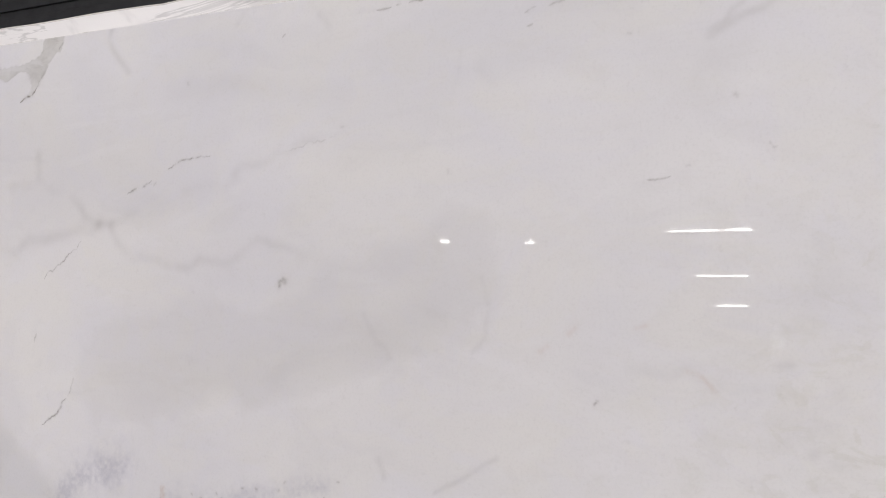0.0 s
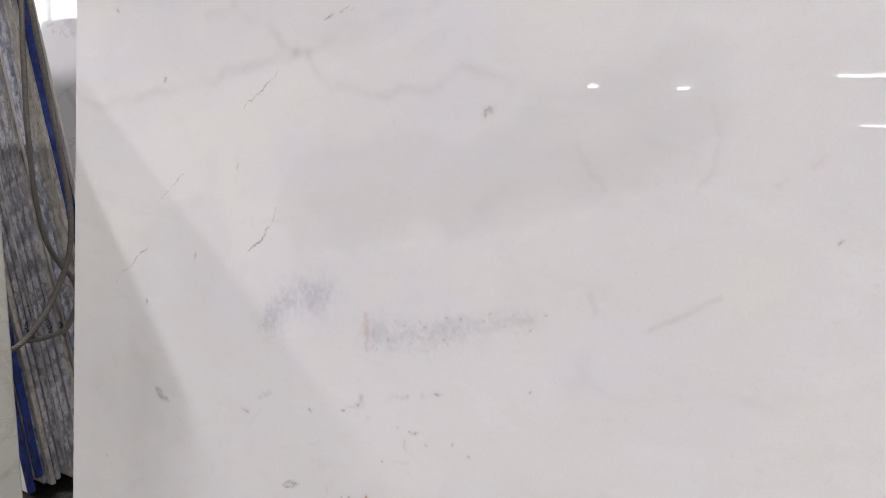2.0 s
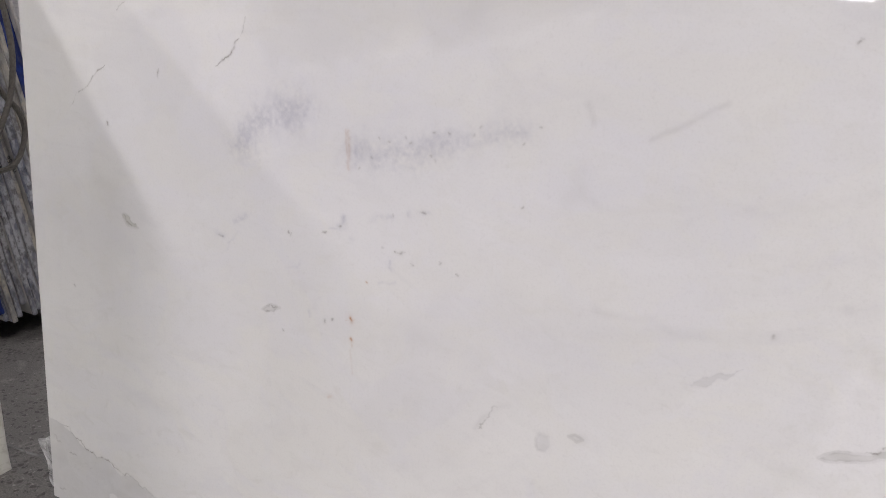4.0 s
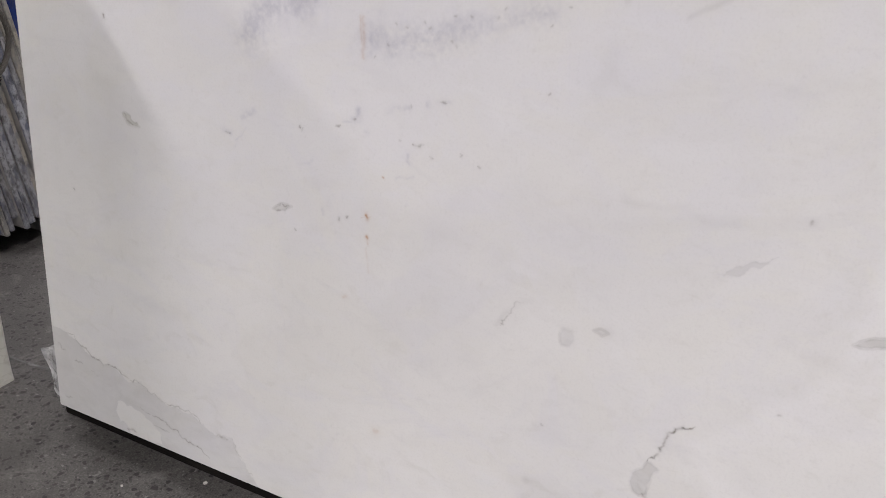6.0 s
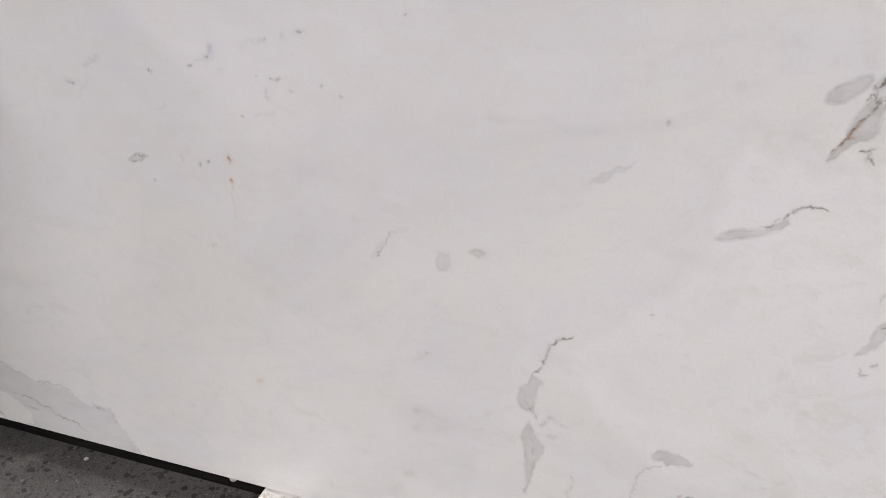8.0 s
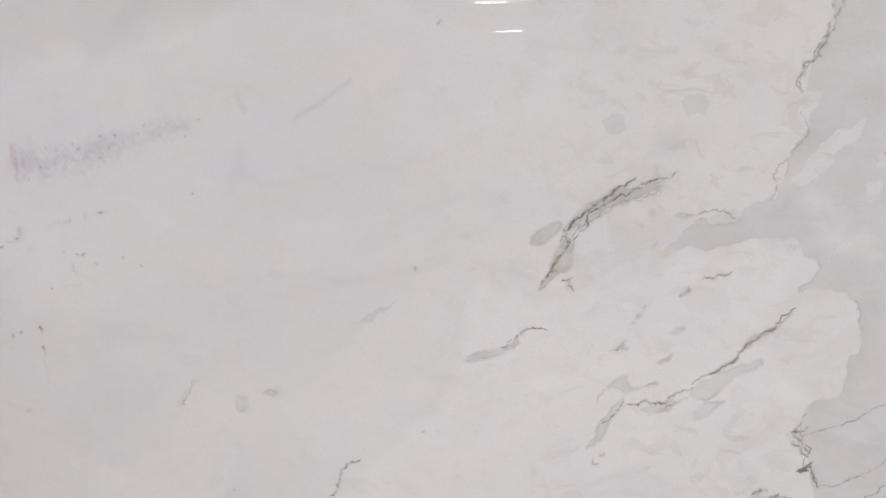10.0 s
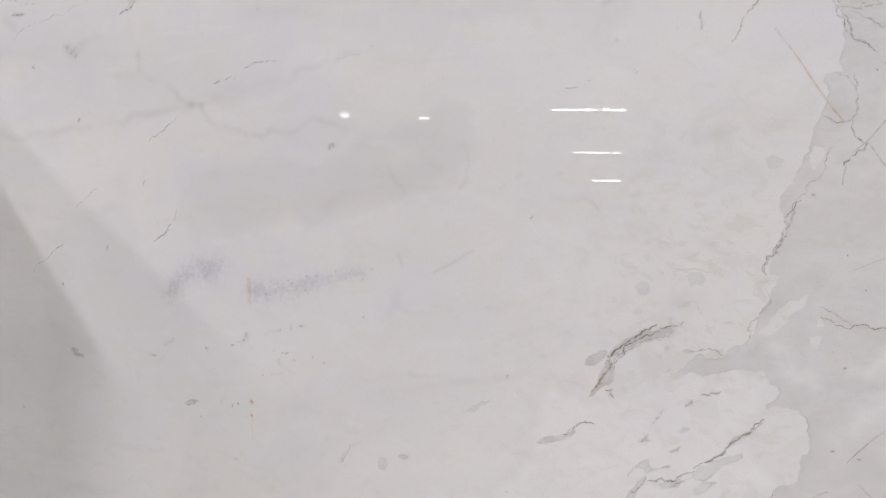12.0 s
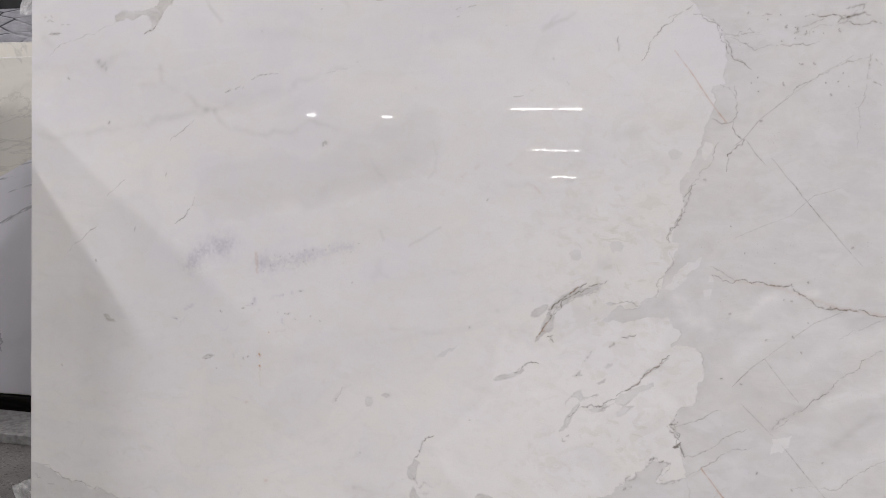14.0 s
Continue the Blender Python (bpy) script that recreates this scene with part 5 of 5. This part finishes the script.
crack([(2.219, 0.477), (2.24, 0.487), (2.246, 0.466), (2.254, 0.451)], 0.0016, 0.85)
crack([(2.187, 1.052), (2.201, 1.021), (2.189, 1.004), (2.171, 0.979), (2.16, 0.946), (2.153, 0.919)], 0.0011, 0.4)
crack([(2.253, 1.253), (2.235, 1.205), (2.217, 1.165), (2.2, 1.125), (2.178, 1.092), (2.186, 1.081)], 0.0016, 0.6)
stain([(1.261, 0.539), (1.267, 0.552), (1.282, 0.552), (1.288, 0.538), (1.281, 0.522), (1.266, 0.522)], 0.86)
stain([(1.316, 0.561), (1.329, 0.567), (1.341, 0.562), (1.331, 0.555)], 0.75)
crack([(1.155, 0.527), (1.166, 0.543), (1.179, 0.567), (1.194, 0.578)], 0.0012, 0.3)
# black specks and fine crinkled veins in the grey end
speck([(2.43, 1.719), (2.464, 1.731), (2.482, 1.702), (2.504, 1.695), (2.533, 1.684), (2.551, 1.682), (2.577, 1.678), (2.617, 1.688), (2.469, 1.658), (2.504, 1.665), (2.519, 1.595), (2.555, 1.596), (2.41, 1.557), (2.478, 1.542), (2.516, 1.53), (2.589, 1.541), (2.621, 1.544), (2.633, 1.567), (2.649, 1.531), (2.393, 1.542), (2.413, 1.518), (2.566, 1.723)], 0.0018, 0.9)
speck([(2.355, 1.134), (2.396, 1.058), (2.478, 1.033), (2.567, 0.983), (2.507, 0.93), (2.574, 0.868), (2.535, 0.827), (2.465, 0.814), (2.558, 0.783)], 0.0017, 0.85)
vein([(2.267, 1.73), (2.292, 1.711), (2.303, 1.686), (2.32, 1.663), (2.333, 1.643), (2.337, 1.623), (2.361, 1.608), (2.374, 1.59)], 0.006, 0.6)
vein([(2.303, 1.686), (2.327, 1.679), (2.373, 1.681), (2.411, 1.685)], 0.004, 0.5)
vein([(2.416, 1.73), (2.424, 1.735), (2.44, 1.733)], 0.004, 0.5)
vein([(2.528, 1.724), (2.546, 1.731), (2.568, 1.723), (2.594, 1.727), (2.633, 1.726)], 0.006, 0.7)
vein([(2.612, 1.706), (2.623, 1.719), (2.652, 1.724), (2.68, 1.732), (2.695, 1.724)], 0.007, 0.7)
vein([(2.62, 1.703), (2.638, 1.709), (2.653, 1.701), (2.681, 1.7), (2.724, 1.701)], 0.006, 0.6)
vein([(2.632, 1.743), (2.658, 1.751), (2.679, 1.754), (2.675, 1.739)], 0.006, 0.55)
vein([(2.501, 1.678), (2.515, 1.685)], 0.005, 0.4)
vein([(2.522, 1.696), (2.558, 1.711), (2.58, 1.718)], 0.004, 0.4)
vein([(2.7, 1.62), (2.699, 1.574), (2.696, 1.551), (2.732, 1.532)], 0.006, 0.6)
vein([(2.487, 1.493), (2.508, 1.521), (2.529, 1.537), (2.572, 1.564), (2.615, 1.586), (2.672, 1.605), (2.707, 1.62)], 0.004, 0.45)
vein([(2.31, 1.538), (2.334, 1.53), (2.355, 1.503)], 0.004, 0.5)

# the clear ground is creamier towards the foot and about the dark veins
UU, VV = np.meshgrid(US, VS)
CREAM[:] = np.clip(1.1 - VV * 0.75 + 0.5 * np.exp(-((UU - 1.95) / 0.3) ** 2) + 1.1 * (drift(UU, VV, 0.5, 5, 21) - 0.5), 0, 1) * np.clip(1 - GREY, 0.2, 1)
# faint upright streaks, lighter and darker, over the left end at mid height
SOFT += 0.09 * (drift(UU, VV * 0.04, 0.035, 3, 27) - 0.45) * np.clip((0.55 - UU) / 0.2, 0, 1) * np.clip((VV - 0.25) / 0.3, 0, 1) * np.clip((1.25 - VV) / 0.4, 0, 1)
SOFT += 0.20 * (drift(UU * 0.8 + VV * 0.5, VV * 1.5 - UU * 0.4, 0.28, 5, 23) - 0.5)

slab = finish(slab_rim(bmesh.new(), [(x, z) for x, z in rough_outline(W, H, 0.012, 0.0016, 5)], THICK, 0.002, False), "marble_slab", MARBLE_EDGE)
slab.matrix_world = SLAB
tagged(slab, "large polished white marble slab with grey veins, standing on timbers", "stone slab")
OLIVE = np.clip(1.3 * np.exp(-((UU - 1.93 - 0.12 * VV) / 0.26) ** 2) * (0.4 + 1.2 * drift(UU, VV, 0.3, 3, 41)), 0, 1) * np.clip((1.75 - VV) / 0.7, 0.15, 1) * np.clip(1 - GREY, 0, 1)
FIELDS = np.stack((np.clip(GREY / 2, 0, 1), VEIN, RUST, np.ones_like(VEIN), np.clip(0.5 + SOFT / 2, 0, 1), MAUVE, CREAM, OLIVE), -1).astype(np.float32)
# the face is cut into small square patches, finely divided where veins run and coarsely elsewhere
PU, PV = (NU - 1) // BLOCK, (NV - 1) // BLOCK
busy = np.zeros((NV - 1, NU - 1), np.float32)
for field, weight in ((GREY, 0.5), (VEIN, 1.0), (RUST, 0.7), (MAUVE, 0.1)):
    busy += weight * (np.abs(np.diff(field, axis=0))[:, :-1] + np.abs(np.diff(field, axis=1))[:-1])
busy = busy.reshape(PV, BLOCK, PU, BLOCK).mean((1, 3))
fine_patch = busy >= np.sort(busy.ravel())[-FINE_BLOCKS]
co_all, field_all, quad_all, base = [], [], [], 0
for chosen, stride in ((fine_patch, 1), (~fine_patch, 4)):
    rows_, cols_ = np.nonzero(chosen)
    steps = np.arange(0, BLOCK + 1, stride)
    n = len(steps)
    j = (rows_[:, None, None] * BLOCK + steps[None, :, None]) + np.zeros((1, 1, n), int)
    i = (cols_[:, None, None] * BLOCK + steps[None, None, :]) + np.zeros((1, n, 1), int)
    j, i = j.ravel(), i.ravel()
    co_all.append(np.stack((US[i], np.full(len(i), -0.0002), VS[j]), -1).astype(np.float32))
    field_all.append(FIELDS[j, i])
    cell = np.arange(n * n).reshape(n, n)
    cell = np.stack((cell[:-1, :-1], cell[:-1, 1:], cell[1:, 1:], cell[1:, :-1]), -1).reshape(-1, 4)
    quad_all.append((base + np.arange(len(rows_))[:, None, None] * n * n + cell[None]).reshape(-1, 4))
    base += len(i)
co, fields, quads = (np.concatenate(part_) for part_ in (co_all, field_all, quad_all))
data = bpy.data.meshes.new("polished_face")
data.vertices.add(len(co))
data.vertices.foreach_set("co", co.ravel())
data.loops.add(quads.size)
data.loops.foreach_set("vertex_index", quads.ravel().astype(np.int32))
data.polygons.add(len(quads))
data.polygons.foreach_set("loop_start", np.arange(0, quads.size, 4, dtype=np.int32))
data.update()
for key, first in (("veining", 0), ("clouding", 4)):
    layer = data.attributes.new(key, "FLOAT_COLOR", "POINT")
    layer.data.foreach_set("color", np.ascontiguousarray(fields[:, first:first + 4]).ravel())
data.materials.append(MARBLE)
face = new("polished_face", data)
face.parent = slab

# ---- slabs about it ----
stone_slab("marble_slab", 3.05, 1.90, 0.02, SLAB @ pose(0.02, 0.026, 0), BACK_MARBLE, MARBLE_EDGE,
           "white marble slab standing close behind the big slab", 31)
stone_slab("marble_slab", 3.05, 1.88, 0.02, SLAB @ pose(0.03, 0.05, 0), BACK_MARBLE, MARBLE_EDGE,
           "white marble slab third in the leaning stack", 32)
stone_slab("cream_slab", 1.2, 1.83, 0.03, pose(-0.333, -1.10, 0.0, 0, 1.4, 90), CREAM_MARBLE, PALE,
           "narrow cream stone slab standing square to the white slab", 33)
stone_slab("lilac_slab", 2.6, 1.45, 0.03, pose(-2.6, 1.14, 0.11, -4), LILAC_MARBLE, PALE,
           "cool white marble slab with dark branching veins and a broken top, on timber", 34,
           crest=lambda x: max(0.95, 1.26 + (x - 1.8) * 0.5))
stone_slab("ivory_slab", 2.9, 1.72, 0.03, pose(-1.36, 1.26, 0.11, -4), IVORY_MARBLE, PALE,
           "ivory marble slab with faint flowing veins", 35)
stone_slab("ivory_slab", 2.9, 1.80, 0.03, pose(-1.40, 1.32, 0.11, -4), IVORY_MARBLE, PALE,
           "ivory marble slab showing above the one before it", 37)
stone_slab("glossy_slab", 2.6, 1.85, 0.03, pose(-3.98, 1.28, 0.11, -3), GLOSS_MARBLE, PALE,
           "glossy white marble slab reflecting the lamps", 36)

# ---- timbers, bearers and the stack at the side ----
def beam(name, low, high, material, label, turn=0.0):
    """A squared timber with worn arrises, lying on the floor."""
    mid = [(a + b) / 2 for a, b in zip(low, high)]
    half = [(b - a) / 2 for a, b in zip(low, high)]
    bm = box(bmesh.new(), [-h for h in half], half, min(half) * 0.12)
    bmesh.ops.subdivide_edges(bm, edges=[e for e in bm.edges if e.calc_length() > 0.2], cuts=5)
    for v in bm.verts:
        v.co += Vector(noise.noise_vector(v.co * 9 + Vector(mid))) * 0.0025
    ob = finish(bm, name, material)
    ob.matrix_world = pose(*mid, 0, 0, turn)
    return tagged(ob, label, "timber")


# the bearers carry the gap's shade in their colour
beam("bearer", (-0.075, 0.06, 0.0), (3.0, 0.30, GAP - 0.006), SHADED_WOOD, "timber bearer under the slabs, coloured near black for the shade there")
beam("timber_block", (BLOCK_X, -0.24, 0.0), (BLOCK_X + 0.088, 0.057, GAP - 0.006), WHITED, "squared timber block with a chalky white top, under the slab")
beam("bearer", (-2.4, 1.12, 0.0), (0.3, 1.3, 0.105), SHADED_WOOD, "timber bearer under the farther slabs, coloured near black as shade")
beam("plank", (-2.2, 0.80, 0.0), (-0.2, 1.09, 0.045), DUSTY_WOOD, "dusty grey plank lying on the floor")
beam("bearer", (-1.9, 0.46, 0.0), (-1.8, 1.0, 0.06), SHADED_WOOD, "timber bearer under the stack of dusty slabs, coloured dark as shade")
beam("bearer", (-1.36, 0.46, 0.0), (-1.26, 1.0, 0.06), SHADED_WOOD, "timber bearer under the stack of dusty slabs, coloured dark as shade")

# slabs seen edge-on, leaning towards each other, dusty and partly blue with resin
EDGES = [BLUE, BLUE, DUSTY, TAN, DUSTY, DUSTY, DUSTY, DUSTY, DUSTY, TAN, DUSTY, DUSTY, TAN, TAN, BLUE, PALE]
rng2 = random.Random(4)
foot = 0.53
for i, edge in enumerate(EDGES):
    thick = (0.046 if i > 2 else 0.03) if edge == BLUE else 0.012 if edge == PALE else rng2.choice((0.02, 0.027, 0.03))
    lean = 6.4 + 2.9 * i / len(EDGES) + rng2.uniform(-0.2, 0.2)
    up = 0.062 + rng2.choice((0, 0, 0.01, 0.025, 0.05))
    x_end = -1.05 + rng2.uniform(-0.03, 0.0) + 0.004 * max(0, i - 10)
    high = 1.84 + rng2.uniform(-0.06, 0.05) + 0.06 * (edge == PALE)
    at = pose(x_end - 2.1, foot, up, lean)
    kind = {BLUE: "blue resin-coated", TAN: "tan", PALE: "pale"}.get(edge, "dusty grey")
    piece = stone_slab("leaning_slab", 2.1, high, thick, at, BACK_MARBLE, edge, f"{kind} stone slab leaning edge-on in a dusty stack", 50 + i, "dusty slab stack")
    if i in (4, 5, 7, 9):
        words = bpy.data.curves.new("size_mark", "FONT")
        words.body, words.size, words.extrude = "95x70", 0.026, 0.0003
        words.materials.append(INK)
        mark = new("size_mark", words)
        mark.parent = piece
        mark.matrix_basis = pose(2.1012, thick * 0.25, 0.60 + 0.02 * (i % 3), 90, 78, 90)
    foot += thick + rng2.uniform(0.001, 0.006)


def smooth_line(pts, n=14):
    """A smooth line through points."""
    p = [Vector(q) for q in (pts[0], *pts, pts[-1])]
    out = []
    for a, b, c, d in zip(p, p[1:], p[2:], p[3:]):
        for k in range(n):
            t = k / n
            out.append(0.5 * ((2 * b) + (c - a) * t + (2 * a - 5 * b + 4 * c - d) * t * t + (3 * b - a - 3 * c + d) * t ** 3))
    return out + [p[-1]]


def wire_rope(pts, radius, label):
    """A steel wire rope of six twisted strands."""
    line = smooth_line(pts, 26)
    for q in line:
        q.y += 0.013 * max(0.0, q.z - 1.1)
    curve = bpy.data.curves.new("wire_rope", "CURVE")
    curve.dimensions, curve.bevel_depth, curve.bevel_resolution = "3D", radius * 0.42, 1
    length = 0.0
    rows = [[] for _ in range(6)]
    for i, q in enumerate(line):
        way = (line[min(i + 1, len(line) - 1)] - line[max(i - 1, 0)]).normalized()
        side = way.cross(Vector((1, 0.2, 0.1))).normalized()
        other = way.cross(side)
        if i:
            length += (q - line[i - 1]).length
        for k in range(6):
            a = k * math.tau / 6 + length * math.tau / 0.085
            rows[k].append(q + (side * math.cos(a) + other * math.sin(a)) * radius * 0.66)
    for row in rows:
        s = curve.splines.new("POLY")
        s.points.add(len(row) - 1)
        for point, q in zip(s.points, row):
            point.co = (*q, 1)
    curve.materials.append(STEEL_ROPE)
    return tagged(new("wire_rope", curve), label, "wire rope", "lifting slings")


X = -1.015
wire_rope([(X - 0.1, 0.62, 2.02), (X, 0.66, 1.835), (X + 0.01, 0.69, 1.64), (X + 0.01, 0.716, 1.454), (X + 0.015, 0.74, 1.25), (X + 0.02, 0.753, 1.07),
           (X + 0.02, 0.735, 0.93), (X + 0.02, 0.683, 0.814), (X + 0.02, 0.60, 0.70), (X + 0.01, 0.521, 0.632), (X, 0.44, 0.61)], 0.0098,
          "grey steel wire rope sling hanging over the dusty stack")
wire_rope([(X - 0.1, 0.63, 2.08), (X, 0.643, 1.90), (X + 0.01, 0.63, 1.62), (X + 0.01, 0.623, 1.379), (X + 0.01, 0.63, 1.15), (X + 0.012, 0.653, 0.985),
           (X + 0.012, 0.70, 0.885), (X + 0.012, 0.745, 0.82), (X + 0.012, 0.752, 0.74), (X + 0.012, 0.70, 0.65), (X + 0.01, 0.62, 0.635), (X + 0.01, 0.55, 0.64)], 0.0092,
          "grey steel wire rope sling looped against the dusty stack")


def film(corners, bulge, seed, label, material=FILM):
    """Crumpled clear packing film between four corners."""
    bm = bmesh.new()
    n = 22
    a, b, c, d = (Vector(q) for q in corners)
    rows = []
    for j in range(n + 1):
        for i in range(n + 1):
            u, v = i / n, j / n
            q = (a * (1 - u) + b * u) * (1 - v) + (d * (1 - u) + c * u) * v
            q += Vector(noise.noise_vector(q * 22 + Vector((seed, 0, 0)))) * bulge + Vector(noise.noise_vector(q * 60 + Vector((0, seed, 0)))) * bulge * 0.35
            rows.append(bm.verts.new(q))
    for j in range(n):
        for i in range(n):
            k = j * (n + 1) + i
            bm.faces.new((rows[k], rows[k + 1], rows[k + n + 2], rows[k + n + 1]))
    ob = finish(bm, "packing_film", material)
    for poly in ob.data.polygons:
        poly.use_smooth = True
    return tagged(ob, label, "plastic film")


film(((-0.03, 0.06, 0.045), (-0.02, 0.065, 0.22), (-0.126, 0.062, 0.182), (-0.092, 0.06, 0.05)), 0.008, 3, "crumpled clear plastic film hanging at the slab's lower corner")
film(((-0.05, 0.19, 1.882), (0.0, 0.205, 1.885), (0.055, 0.217, 1.987), (-0.032, 0.20, 1.945)), 0.006, 8, "torn clear plastic film over the slab's upper corner")
film(((-0.70, 0.145, 0.004), (-0.37, 0.160, 0.004), (-0.37, 0.165, 0.007), (-0.70, 0.15, 0.007)), 0.002, 5, "flattened strip of dusty plastic film on the floor", DULL_FILM)
film(((-0.36, 0.160, 0.004), (-0.13, 0.187, 0.004), (-0.13, 0.192, 0.008), (-0.36, 0.165, 0.008)), 0.0025, 6, "folded edge of dusty plastic film on the floor", DULL_FILM)


def shard(size, seed):
    """A small broken piece of stone with flat sides."""
    bm = bmesh.new()
    bmesh.ops.create_icosphere(bm, subdivisions=1, radius=1.0)
    for v in bm.verts:
        v.co *= 1 + 0.35 * noise.noise(v.co * 2.3 + Vector((seed, seed * 1.7, 0)))
        v.co = Vector((v.co.x * size[0], v.co.y * size[1], v.co.z * size[2]))
    return bm


# a broken corner still hanging from the slab's lower arris, and crumbs on the floor
burr = part("burr", shard((0.009, 0.006, 0.010), 2.0), MARBLE_EDGE, slab, "white broken burr on the lower arris")
burr.matrix_basis = pose(0.835, 0.008, -0.003)
for x, y, size, seed in ((0.432, 0.03, 0.006, 1.0), (0.27, -0.07, 0.004, 4.0), (0.21, -0.19, 0.003, 6.0), (0.52, -0.13, 0.003, 8.0)):
    crumb = finish(shard((size, size * 0.8, size * 0.6), seed), "stone_chip", MARBLE_EDGE)
    crumb.matrix_world = pose(x, y, size * 0.5 - 0.001, 0, 0, seed * 40)
    tagged(crumb, "small white chip of broken marble on the floor", "stone chip", "chips under the slab")
